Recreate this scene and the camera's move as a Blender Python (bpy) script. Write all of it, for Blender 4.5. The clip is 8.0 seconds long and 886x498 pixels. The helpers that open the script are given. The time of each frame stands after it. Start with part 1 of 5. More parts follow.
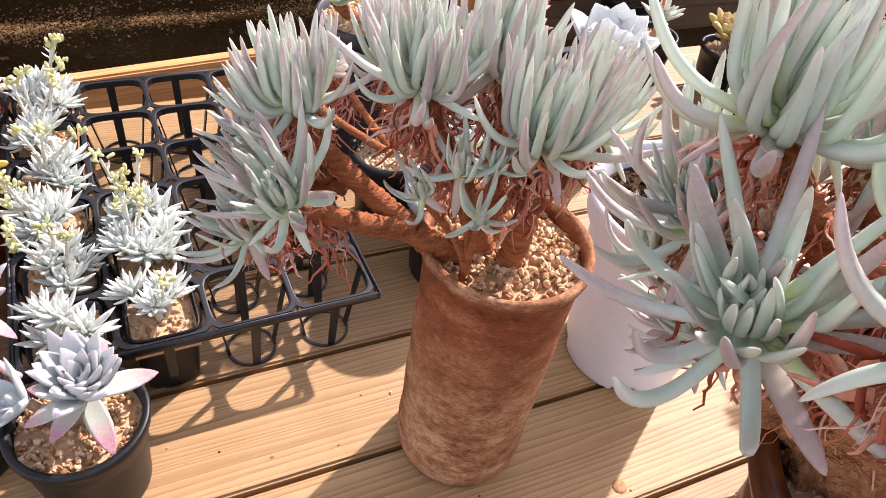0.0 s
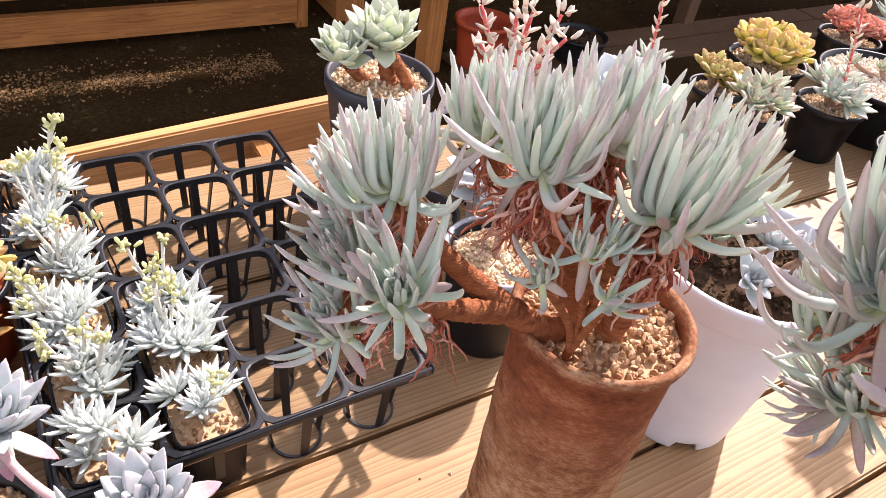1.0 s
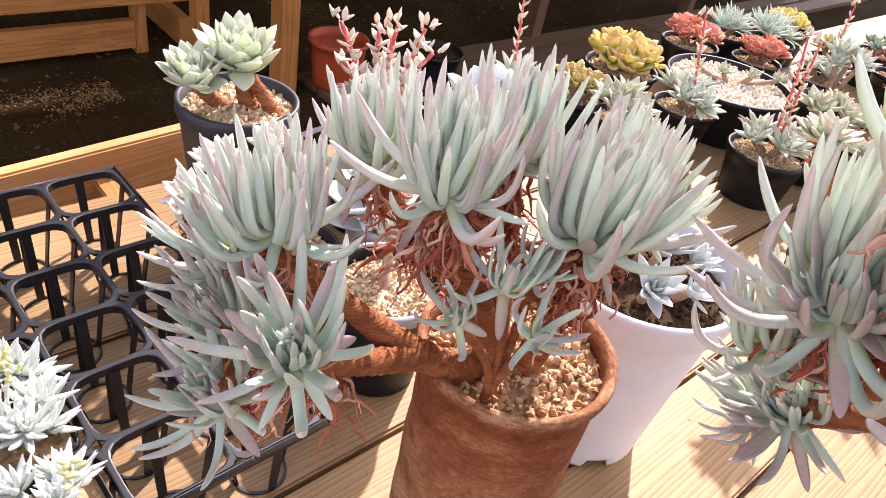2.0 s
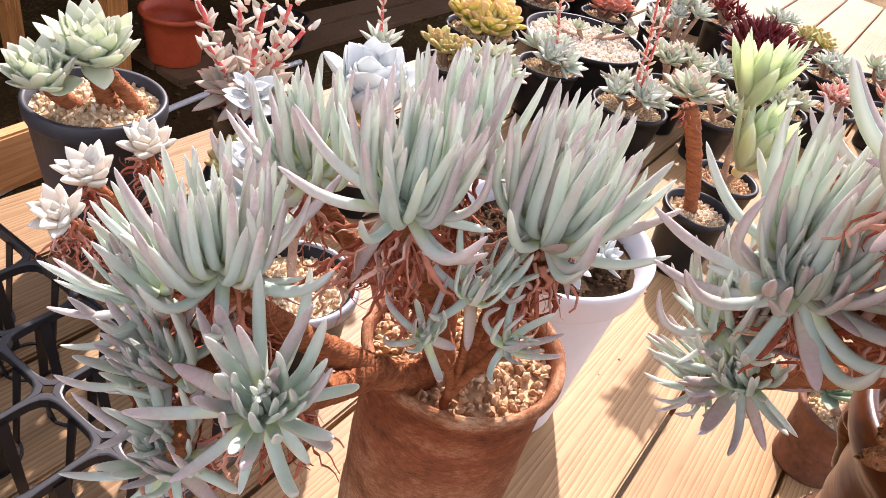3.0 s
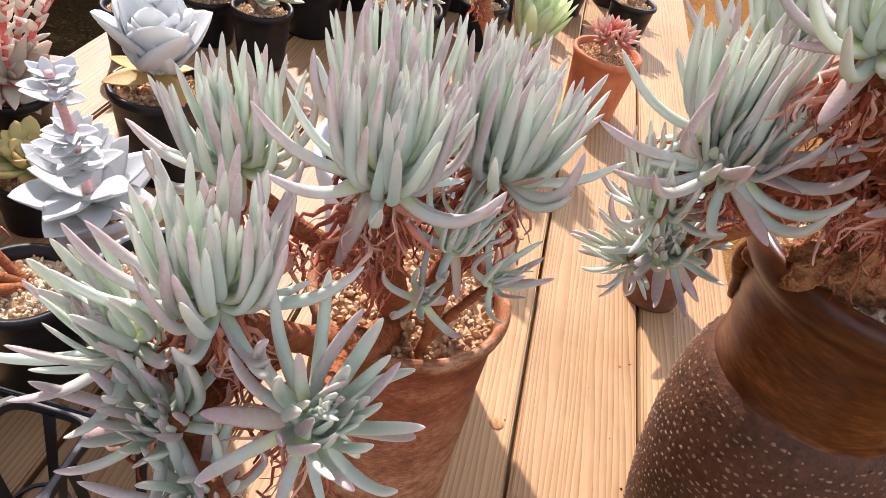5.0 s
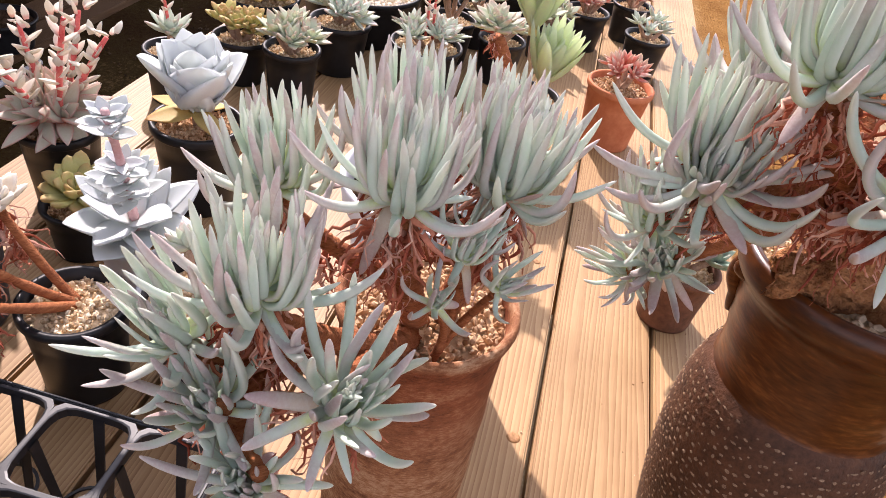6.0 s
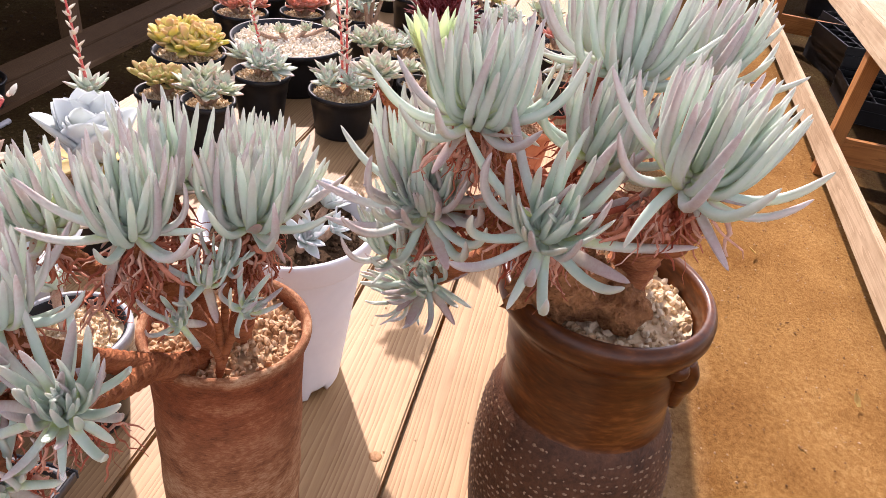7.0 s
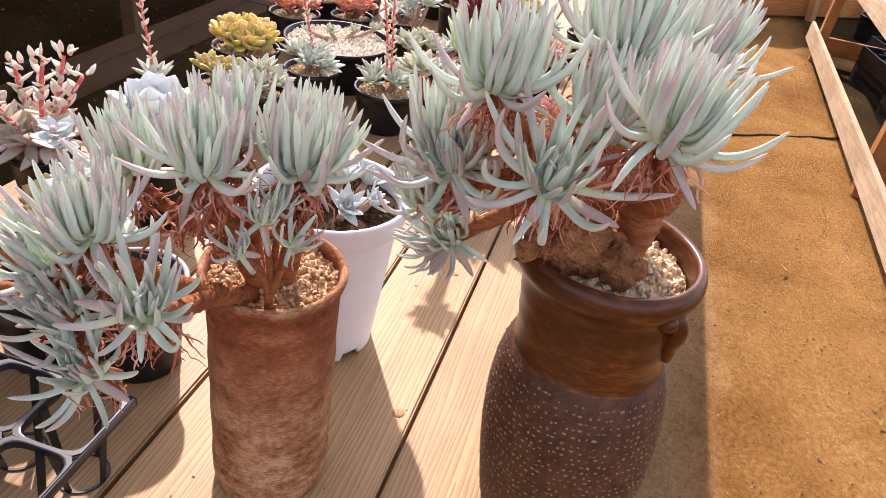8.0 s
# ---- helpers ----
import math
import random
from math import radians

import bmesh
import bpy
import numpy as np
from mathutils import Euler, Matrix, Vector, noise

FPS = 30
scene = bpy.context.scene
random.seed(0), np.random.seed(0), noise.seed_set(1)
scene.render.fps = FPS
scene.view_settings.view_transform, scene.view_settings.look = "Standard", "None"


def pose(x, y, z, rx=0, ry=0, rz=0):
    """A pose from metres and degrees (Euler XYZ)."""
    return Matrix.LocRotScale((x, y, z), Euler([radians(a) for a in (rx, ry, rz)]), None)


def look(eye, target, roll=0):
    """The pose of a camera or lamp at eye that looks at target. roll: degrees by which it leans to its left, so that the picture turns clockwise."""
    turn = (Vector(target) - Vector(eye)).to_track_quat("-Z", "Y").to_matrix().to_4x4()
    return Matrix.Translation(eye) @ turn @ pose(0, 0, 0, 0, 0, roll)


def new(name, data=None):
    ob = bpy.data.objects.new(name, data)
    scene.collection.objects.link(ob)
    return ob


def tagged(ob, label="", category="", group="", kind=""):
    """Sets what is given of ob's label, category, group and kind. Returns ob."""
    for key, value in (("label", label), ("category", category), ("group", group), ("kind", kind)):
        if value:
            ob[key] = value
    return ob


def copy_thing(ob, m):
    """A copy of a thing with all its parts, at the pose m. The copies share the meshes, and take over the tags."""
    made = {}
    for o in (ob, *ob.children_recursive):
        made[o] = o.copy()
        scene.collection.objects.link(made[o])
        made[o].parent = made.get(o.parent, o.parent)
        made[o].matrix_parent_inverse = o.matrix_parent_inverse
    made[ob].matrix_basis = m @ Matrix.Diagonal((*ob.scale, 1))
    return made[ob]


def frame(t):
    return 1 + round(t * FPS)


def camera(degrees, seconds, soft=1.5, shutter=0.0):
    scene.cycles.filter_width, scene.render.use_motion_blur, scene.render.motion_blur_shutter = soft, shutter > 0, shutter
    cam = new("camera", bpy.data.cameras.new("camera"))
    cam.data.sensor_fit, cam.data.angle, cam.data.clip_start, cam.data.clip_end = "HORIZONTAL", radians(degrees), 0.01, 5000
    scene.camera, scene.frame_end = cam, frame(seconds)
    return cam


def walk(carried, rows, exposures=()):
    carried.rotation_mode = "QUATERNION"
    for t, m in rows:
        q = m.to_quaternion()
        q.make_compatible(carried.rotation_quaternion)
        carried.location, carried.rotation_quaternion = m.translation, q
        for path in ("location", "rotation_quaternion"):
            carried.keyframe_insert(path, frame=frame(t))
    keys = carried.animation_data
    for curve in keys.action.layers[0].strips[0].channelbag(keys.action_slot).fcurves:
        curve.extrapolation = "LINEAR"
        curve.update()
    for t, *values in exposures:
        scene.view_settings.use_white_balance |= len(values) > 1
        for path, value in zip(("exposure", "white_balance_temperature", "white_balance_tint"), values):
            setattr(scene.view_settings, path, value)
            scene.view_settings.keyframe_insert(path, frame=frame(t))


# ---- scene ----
cam = camera(64.0, 8.0, soft=0.7)
PATH = [
    (0, (0.188, 0.088, 0.691), (0.921, 1.34, -0.685), 10.4),
    (0.5, (0.137, 0.116, 0.699), (0.927, 1.366, -0.647), 9.4),
    (1, (0.109, 0.18, 0.677), (0.995, 1.438, -0.6), 9.6),
    (1.5, (0.117, 0.231, 0.663), (1.17, 1.41, -0.562), 9.8),
    (2, (0.127, 0.234, 0.647), (1.324, 1.315, -0.537), 12.4),
    (2.2, (0.129, 0.238, 0.652), (1.358, 1.293, -0.522), 12.7),
    (3.3, (0.105, 0.318, 0.646), (1.578, 0.937, -0.556), 14.6),
    (3.5, (0.1, 0.327, 0.647), (1.592, 0.893, -0.559), 13.9),
    (4, (0.09, 0.341, 0.652), (1.598, 0.797, -0.58), 12.0),
    (4.2, (0.09, 0.348, 0.656), (1.606, 0.737, -0.589), 10.5),
    (5.3, (0.074, 0.423, 0.639), (1.619, 0.456, -0.63), 16.0),
    (5.5, (0.063, 0.431, 0.636), (1.605, 0.469, -0.636), 16.4),
    (6, (0.038, 0.388, 0.668), (1.623, 0.566, -0.539), 12.0),
    (6.5, (0.032, 0.284, 0.696), (1.651, 0.506, -0.457), 10.8),
    (7, (0.021, 0.203, 0.724), (1.665, 0.42, -0.395), 9.2),
    (7.5, (-0.008, 0.167, 0.737), (1.653, 0.359, -0.361), 9.6),
    (8, (-0.069, 0.169, 0.73), (1.569, 0.492, -0.372), 10.0),
]
walk(cam, [(t, look(eye, target, roll)) for t, eye, target, roll in PATH], exposures=[(0.0, 1.42, 6500, 26), (1.5, 1.61, 6500, 26), (2.2, 1.65, 6500, 26), (3.5, 1.44, 6500, 26), (5.5, 1.34, 6500, 26), (8.0, 1.4, 6500, 26)])

# ---- world and sun ----
SUN_AZ, SUN_EL = radians(28.0), radians(41.0)  # azimuth from +x towards +y
world = bpy.data.worlds.new("sky")
scene.world = world
world.use_nodes = True
wn = world.node_tree.nodes
sky = wn.new("ShaderNodeTexSky")
sky.sky_type, sky.sun_disc = "NISHITA", False
sky.sun_elevation, sky.sun_rotation = SUN_EL, radians(90.0) - SUN_AZ
haze = wn.new("ShaderNodeHueSaturation")  # a milky, hazy sky
haze.inputs["Saturation"].default_value = 0.34
world.node_tree.links.new(sky.outputs[0], haze.inputs["Color"])
world.node_tree.links.new(haze.outputs[0], wn["Background"].inputs[0])
wn["Background"].inputs[1].default_value = 0.15
sun_data = bpy.data.lights.new("sun", "SUN")
sun_data.energy, sun_data.angle, sun_data.color = 3.35, radians(1.2), (1.0, 0.94, 0.85)
sun_dir = Vector((math.cos(SUN_EL) * math.cos(SUN_AZ), math.cos(SUN_EL) * math.sin(SUN_AZ), math.sin(SUN_EL)))
new("sun", sun_data).matrix_world = look(sun_dir * 12, (0, 0, 0))


# ---- materials ----
def material(name, rough=0.7, spec=0.3, metal=0.0):
    m = bpy.data.materials.new(name)
    m.use_nodes = True
    b = m.node_tree.nodes["Principled BSDF"]
    b.inputs["Roughness"].default_value = rough
    b.inputs["Specular IOR Level"].default_value = spec
    b.inputs["Metallic"].default_value = metal
    return m, m.node_tree.nodes, m.node_tree.links, b


def ramp(nodes, stops):
    r = nodes.new("ShaderNodeValToRGB")
    while len(r.color_ramp.elements) < len(stops):
        r.color_ramp.elements.new(0.5)
    for e, (p, c) in zip(r.color_ramp.elements, stops):
        e.position, e.color = p, (*c, 1)
    return r


def noise_node(nodes, links, coord, scale, detail=4.0, rough=0.55, stretch=None):
    n = nodes.new("ShaderNodeTexNoise")
    n.inputs["Scale"].default_value, n.inputs["Detail"].default_value, n.inputs["Roughness"].default_value = scale, detail, rough
    if stretch:
        mp = nodes.new("ShaderNodeMapping")
        mp.inputs["Scale"].default_value = stretch
        links.new(coord, mp.inputs["Vector"])
        links.new(mp.outputs[0], n.inputs["Vector"])
    else:
        links.new(coord, n.inputs["Vector"])
    return n


def mix(nodes, links, mode, fac, a, b):
    x = nodes.new("ShaderNodeMix")
    x.data_type, x.blend_type = "RGBA", mode
    for sock, v in ((x.inputs[0], fac), (x.inputs[6], a), (x.inputs[7], b)):
        if isinstance(v, (int, float)):
            sock.default_value = v
        elif isinstance(v, tuple):
            sock.default_value = (*v, 1)
        else:
            links.new(v, sock)
    return x.outputs[2]


def bump(nodes, links, height, b, strength=0.3, dist=0.002):
    n = nodes.new("ShaderNodeBump")
    n.inputs["Strength"].default_value, n.inputs["Distance"].default_value = strength, dist
    links.new(height, n.inputs["Height"])
    links.new(n.outputs[0], b.inputs["Normal"])
    return n


def wood_mat(name, dark, light, grain=1.0, rough=0.62, axis=0, spec=0.25):
    """Sawn softwood: growth rings running along the board, with a tone of its own for every board."""
    m, n, l, b = material(name, rough, spec)
    tc, oi = n.new("ShaderNodeTexCoord"), n.new("ShaderNodeObjectInfo")
    add = n.new("ShaderNodeVectorMath")
    add.operation = "ADD"
    sc = n.new("ShaderNodeVectorMath")
    sc.operation = "SCALE"
    cx = n.new("ShaderNodeCombineXYZ")
    for k in range(3):
        l.new(oi.outputs["Random"], cx.inputs[k])
    l.new(cx.outputs[0], sc.inputs[0])
    sc.inputs["Scale"].default_value = 17.0
    l.new(tc.outputs["Object"], add.inputs[0])
    l.new(sc.outputs[0], add.inputs[1])
    st = [1.0, 1.0, 1.0]
    st[axis] = 0.045
    wob = noise_node(n, l, add.outputs[0], 9.0, 2.0, 0.5, tuple(x * 1.0 for x in st))
    rings = n.new("ShaderNodeTexWave")
    rings.wave_type, rings.bands_direction, rings.wave_profile = "BANDS", "Y" if axis != 1 else "X", "SAW"
    rings.inputs["Scale"].default_value, rings.inputs["Distortion"].default_value = 46.0 * grain, 20.0
    rings.inputs["Detail"].default_value, rings.inputs["Detail Scale"].default_value = 2.0, 0.6
    mp = n.new("ShaderNodeMapping")
    mp.inputs["Scale"].default_value = st
    l.new(add.outputs[0], mp.inputs["Vector"])
    l.new(mp.outputs[0], rings.inputs["Vector"])
    st2 = [60.0, 60.0, 60.0]
    st2[axis] = 2.5
    fibre = noise_node(n, l, add.outputs[0], 6.0, 5.0, 0.65, tuple(st2))
    f1 = mix(n, l, "MIX", 0.6, rings.outputs["Color"], fibre.outputs["Color"])
    f2 = mix(n, l, "MIX", 0.3, f1, wob.outputs["Color"])
    r = ramp(n, [(0.24, dark), (0.4, tuple(a * 0.45 + c * 0.55 for a, c in zip(dark, light))), (0.62, light)])
    l.new(f2, r.inputs[0])
    stain = noise_node(n, l, add.outputs[0], 3.2, 5.0, 0.6)
    sr = ramp(n, [(0.35, (0.72, 0.66, 0.6)), (0.6, (1, 1, 1))])
    l.new(stain.outputs["Fac"], sr.inputs[0])
    tone = mix(n, l, "MULTIPLY", 0.75, r.outputs[0], sr.outputs[0])
    vr = ramp(n, [(0.0, (0.86, 0.84, 0.82)), (1.0, (1.08, 1.05, 1.0))])
    l.new(oi.outputs["Random"], vr.inputs[0])
    l.new(mix(n, l, "MULTIPLY", 1.0, tone, vr.outputs[0]), b.inputs["Base Color"])
    bump(n, l, f1, b, 0.4, 0.0008)
    return m


def mottled(name, c1, c2, scale=40.0, rough=0.7, spec=0.3, bump_s=0.3, bump_d=0.002, fine=6.0, stretch=None, c3=None):
    """Two tones in large patches with a finer grain over them."""
    m, n, l, b = material(name, rough, spec)
    tc = n.new("ShaderNodeTexCoord")
    big = noise_node(n, l, tc.outputs["Object"], scale, 5.0, 0.6, stretch)
    small = noise_node(n, l, tc.outputs["Object"], scale * fine, 4.0, 0.6, stretch)
    f = mix(n, l, "MIX", 0.4, big.outputs["Fac"], small.outputs["Fac"])
    stops = [(0.36, c1), (0.64, c2)] if c3 is None else [(0.34, c1), (0.52, c2), (0.66, c3)]
    r = ramp(n, stops)
    l.new(f, r.inputs[0])
    l.new(r.outputs[0], b.inputs["Base Color"])
    bump(n, l, small.outputs["Fac"], b, bump_s, bump_d)
    return m


def leaf_mat(name, base, mid, tip, tip_at=0.8, rough=0.55, glow=0.34, dust_or_fill=0.35, vary=0.25, edge=None):
    """A succulent leaf: UV's u runs from base to tip; a waxy bloom lies over it, patchy and rubbed; light comes through."""
    m, n, l, b = material(name, rough, 0.25)
    uv = n.new("ShaderNodeUVMap")
    sep = n.new("ShaderNodeSeparateXYZ")
    l.new(uv.outputs[0], sep.inputs[0])
    tc, oi = n.new("ShaderNodeTexCoord"), n.new("ShaderNodeObjectInfo")
    ns = noise_node(n, l, tc.outputs["Object"], 7.0, 3.0)
    jog = n.new("ShaderNodeMath")
    jog.operation = "MULTIPLY_ADD"
    l.new(oi.outputs["Random"], jog.inputs[0])
    jog.inputs[1].default_value = -vary
    l.new(sep.outputs[0], jog.inputs[2])
    jog2 = n.new("ShaderNodeMath")
    jog2.operation = "MULTIPLY_ADD"
    l.new(ns.outputs["Fac"], jog2.inputs[0])
    jog2.inputs[1].default_value = 0.22
    l.new(jog.outputs[0], jog2.inputs[2])
    r = ramp(n, [(0.0, base), (0.2, mid), (max(0.25, tip_at - 0.25), mid), (tip_at + 0.12, tip)])
    l.new(jog2.outputs[0], r.inputs[0])
    col = r.outputs[0]
    # margin tint: rim light painted onto finger leaves, pigment on the other leaves
    if edge:
        ab = n.new("ShaderNodeMath")
        ab.operation = "POWER"
        l.new(sep.outputs[1], ab.inputs[0])
        ab.inputs[1].default_value = 4.0
        col = mix(n, l, "MIX", ab.outputs[0], col, edge)
    wn_ = noise_node(n, l, tc.outputs["Object"], 24.0, 5.0, 0.7)
    wr = ramp(n, [(0.4, (0, 0, 0)), (0.68, (1, 1, 1))])
    l.new(wn_.outputs["Fac"], wr.inputs[0])
    fac = n.new("ShaderNodeMath")
    fac.operation = "MULTIPLY"
    l.new(wr.outputs[0], fac.inputs[0])
    fac.inputs[1].default_value = dust_or_fill
    col = mix(n, l, "MIX", fac.outputs[0], col, (0.74, 0.78, 0.76))
    tone = ramp(n, [(0.0, (0.86, 0.88, 0.86)), (1.0, (1.06, 1.05, 1.04))])
    l.new(oi.outputs["Random"], tone.inputs[0])
    col = mix(n, l, "MULTIPLY", 1.0, col, tone.outputs[0])
    l.new(col, b.inputs["Base Color"])
    bump(n, l, wn_.outputs["Fac"], b, 0.25, 0.0012)
    tr = n.new("ShaderNodeBsdfTranslucent")
    l.new(mix(n, l, "MULTIPLY", 1.0, col, (1.0, 1.0, 0.88)), tr.inputs[0])
    ms = n.new("ShaderNodeMixShader")
    ms.inputs[0].default_value = glow
    l.new(b.outputs[0], ms.inputs[1])
    l.new(tr.outputs[0], ms.inputs[2])
    l.new(ms.outputs[0], n["Material Output"].inputs["Surface"])
    return m


def clay_mat():
    """Worn hand-thrown clay: fine turning lines, lime bloom low down, and the body damp and darker towards the top."""
    m, n, l, b = material("terracotta", 0.78, 0.2)
    tc = n.new("ShaderNodeTexCoord")
    lines = noise_node(n, l, tc.outputs["Object"], 210.0, 6.0, 0.7, (0.8, 0.8, 3.2))
    blot = noise_node(n, l, tc.outputs["Object"], 34.0, 10.0, 0.78, (0.8, 0.8, 1.3))
    f = mix(n, l, "MIX", 0.68, lines.outputs["Fac"], blot.outputs["Fac"])
    dry = ramp(n, [(0.4, (0.13, 0.045, 0.019)), (0.5, (0.31, 0.145, 0.066)), (0.6, (0.52, 0.34, 0.2))])
    damp = ramp(n, [(0.38, (0.1, 0.026, 0.01)), (0.52, (0.23, 0.068, 0.026)), (0.66, (0.4, 0.19, 0.095))])
    l.new(f, dry.inputs[0])
    l.new(f, damp.inputs[0])
    sep = n.new("ShaderNodeSeparateXYZ")
    l.new(tc.outputs["Object"], sep.inputs[0])
    h = n.new("ShaderNodeMath")
    h.operation = "MULTIPLY_ADD"
    l.new(blot.outputs["Fac"], h.inputs[0])
    h.inputs[1].default_value = 0.22
    l.new(sep.outputs[2], h.inputs[2])
    mr = n.new("ShaderNodeMapRange")
    mr.inputs[1].default_value, mr.inputs[2].default_value = 0.22, 0.36
    l.new(h.outputs[0], mr.inputs[0])
    body = mix(n, l, "MIX", mr.outputs[0], dry.outputs[0], damp.outputs[0])
    lip = n.new("ShaderNodeMapRange")  # the lip rubbed pale
    lip.inputs[1].default_value, lip.inputs[2].default_value, lip.inputs[4].default_value = 0.294, 0.301, 0.6
    l.new(sep.outputs[2], lip.inputs[0])
    l.new(mix(n, l, "MIX", lip.outputs[0], body, dry.outputs[0]), b.inputs["Base Color"])
    bump(n, l, f, b, 0.9, 0.002)
    return m


M_DECK = wood_mat("deck_wood", (0.17, 0.076, 0.024), (0.42, 0.28, 0.142), rough=0.54, spec=0.28)
M_FRAME = wood_mat("frame_wood", (0.18, 0.07, 0.018), (0.46, 0.2, 0.058))
M_EDGE = wood_mat("edge_wood", (0.36, 0.17, 0.06), (0.6, 0.34, 0.15))
M_PALE = wood_mat("pale_wood", (0.29, 0.2, 0.115), (0.55, 0.43, 0.3))
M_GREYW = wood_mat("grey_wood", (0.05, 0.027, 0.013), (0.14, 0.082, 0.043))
M_FINGER = leaf_mat("finger_leaf", (0.62, 0.72, 0.28), (0.61, 0.735, 0.64), (0.69, 0.65, 0.61), 0.84, vary=0.3, glow=0.29, edge=(0.8, 0.85, 0.77))
M_FINGERM = leaf_mat("mauve_finger_leaf", (0.62, 0.7, 0.34), (0.61, 0.68, 0.6), (0.59, 0.475, 0.47), 0.54, vary=0.4, glow=0.26, edge=(0.72, 0.66, 0.65))
M_SILVER = leaf_mat("silver_leaf", (0.64, 0.65, 0.54), (0.8, 0.84, 0.84), (0.82, 0.84, 0.85), 0.9, dust_or_fill=0.5)
M_ROSE = leaf_mat("rose_leaf", (0.5, 0.58, 0.4), (0.63, 0.7, 0.6), (0.68, 0.5, 0.46), 0.95, vary=0.3, dust_or_fill=0.5)
M_CUP = leaf_mat("cupped_leaf", (0.56, 0.64, 0.5), (0.58, 0.66, 0.69), (0.66, 0.6, 0.66), 0.95, vary=0.15, dust_or_fill=0.5, edge=(0.68, 0.68, 0.72))
M_MAUVE = leaf_mat("mauve_leaf", (0.56, 0.64, 0.36), (0.6, 0.62, 0.54), (0.64, 0.3, 0.36), 0.74, vary=0.3, dust_or_fill=0.3)
M_AGAVE = leaf_mat("upright_blade_leaf", (0.84, 0.68, 0.3), (0.8, 0.88, 0.6), (0.8, 0.88, 0.7), 0.95, vary=0.12, glow=0.58, dust_or_fill=0.4)
M_JADE = leaf_mat("jade_leaf", (0.35, 0.46, 0.3), (0.36, 0.48, 0.36), (0.42, 0.4, 0.3), 0.95, vary=0.2, dust_or_fill=0.2)
M_YELLOW = leaf_mat("yellow_leaf", (0.5, 0.58, 0.16), (0.78, 0.74, 0.24), (0.84, 0.56, 0.3), 0.86, vary=0.3, dust_or_fill=0.05, glow=0.45)
M_ORANGE = leaf_mat("orange_leaf", (0.7, 0.5, 0.3), (0.82, 0.48, 0.34), (0.76, 0.33, 0.24), 0.7, vary=0.3, dust_or_fill=0.1, glow=0.45)
M_DARKRED = leaf_mat("dark_red_leaf", (0.24, 0.05, 0.035), (0.28, 0.035, 0.03), (0.18, 0.025, 0.03), 0.7, vary=0.3, dust_or_fill=0.03)
M_PINKL = leaf_mat("pink_leaf", (0.62, 0.12, 0.08), (0.7, 0.24, 0.18), (0.78, 0.6, 0.5), 0.7, vary=0.3, dust_or_fill=0.3)
M_BLUE = leaf_mat("blue_white_leaf", (0.68, 0.7, 0.66), (0.72, 0.76, 0.8), (0.76, 0.79, 0.82), 0.9, dust_or_fill=0.6, glow=0.3)
M_LIMP = leaf_mat("limp_leaf", (0.62, 0.42, 0.24), (0.62, 0.52, 0.42), (0.55, 0.4, 0.38), 0.6, dust_or_fill=0.25, glow=0.3)
M_FLOWER = leaf_mat("flower_bud", (0.56, 0.58, 0.22), (0.7, 0.7, 0.36), (0.8, 0.76, 0.42), 0.8, dust_or_fill=0.15)
M_JADEPALE = leaf_mat("pale_jade_leaf", (0.66, 0.68, 0.34), (0.74, 0.81, 0.62), (0.78, 0.78, 0.7), 0.9, dust_or_fill=0.45, glow=0.42)
M_YGREEN = leaf_mat("yellow_green_leaf", (0.5, 0.54, 0.16), (0.62, 0.6, 0.24), (0.64, 0.4, 0.16), 0.88, vary=0.3, dust_or_fill=0.1)
M_PALEGREEN = leaf_mat("pale_green_leaf", (0.52, 0.54, 0.3), (0.6, 0.66, 0.5), (0.68, 0.5, 0.42), 0.9, vary=0.25, dust_or_fill=0.25)
M_OLDYEL = leaf_mat("yellowing_leaf", (0.6, 0.42, 0.12), (0.66, 0.48, 0.16), (0.62, 0.34, 0.1), 0.9, dust_or_fill=0.1, glow=0.4)
M_BARK = mottled("bark", (0.22, 0.06, 0.022), (0.5, 0.185, 0.072), 45, 0.8, 0.2, 0.9, 0.004, 5.0, (1, 1, 5))
M_STEMRED = mottled("red_stem", (0.58, 0.06, 0.06), (0.7, 0.2, 0.16), 60, 0.5)
M_STEMPINK = mottled("pink_stem", (0.5, 0.26, 0.26), (0.62, 0.42, 0.4), 60, 0.6)
M_STEMBROWN = mottled("brown_stem", (0.3, 0.17, 0.1), (0.5, 0.34, 0.24), 90, 0.8, bump_s=0.6)
M_STEMPALE = mottled("pale_stem", (0.5, 0.5, 0.42), (0.62, 0.6, 0.5), 60, 0.7)
M_TERRA = clay_mat()
M_TERRA2 = mottled("bright_terracotta", (0.42, 0.12, 0.05), (0.56, 0.2, 0.09), 14, 0.7, 0.2)
M_WHITEPOT = mottled("white_plastic", (0.67, 0.68, 0.71), (0.74, 0.75, 0.77), 7, 0.5, 0.35, 0.05, 0.0005)
M_BLACK = mottled("black_plastic", (0.006, 0.006, 0.007), (0.012, 0.0125, 0.0145), 14, 0.42, 0.3, 0.1, 0.0008)
M_TRAY = mottled("glossy_black_tray", (0.007, 0.0072, 0.009), (0.015, 0.016, 0.02), 14, 0.44, 0.5, 0.1, 0.0008)
M_GREYPL = mottled("grey_plastic", (0.018, 0.019, 0.024), (0.034, 0.036, 0.044), 12, 0.5, 0.45, 0.1, 0.0008)
M_JAR = mottled("brown_glaze", (0.024, 0.0066, 0.002), (0.084, 0.024, 0.005), 9, 0.31, 0.28, 0.2, 0.0008, 12.0, (0.7, 0.7, 3), (0.19, 0.062, 0.015))
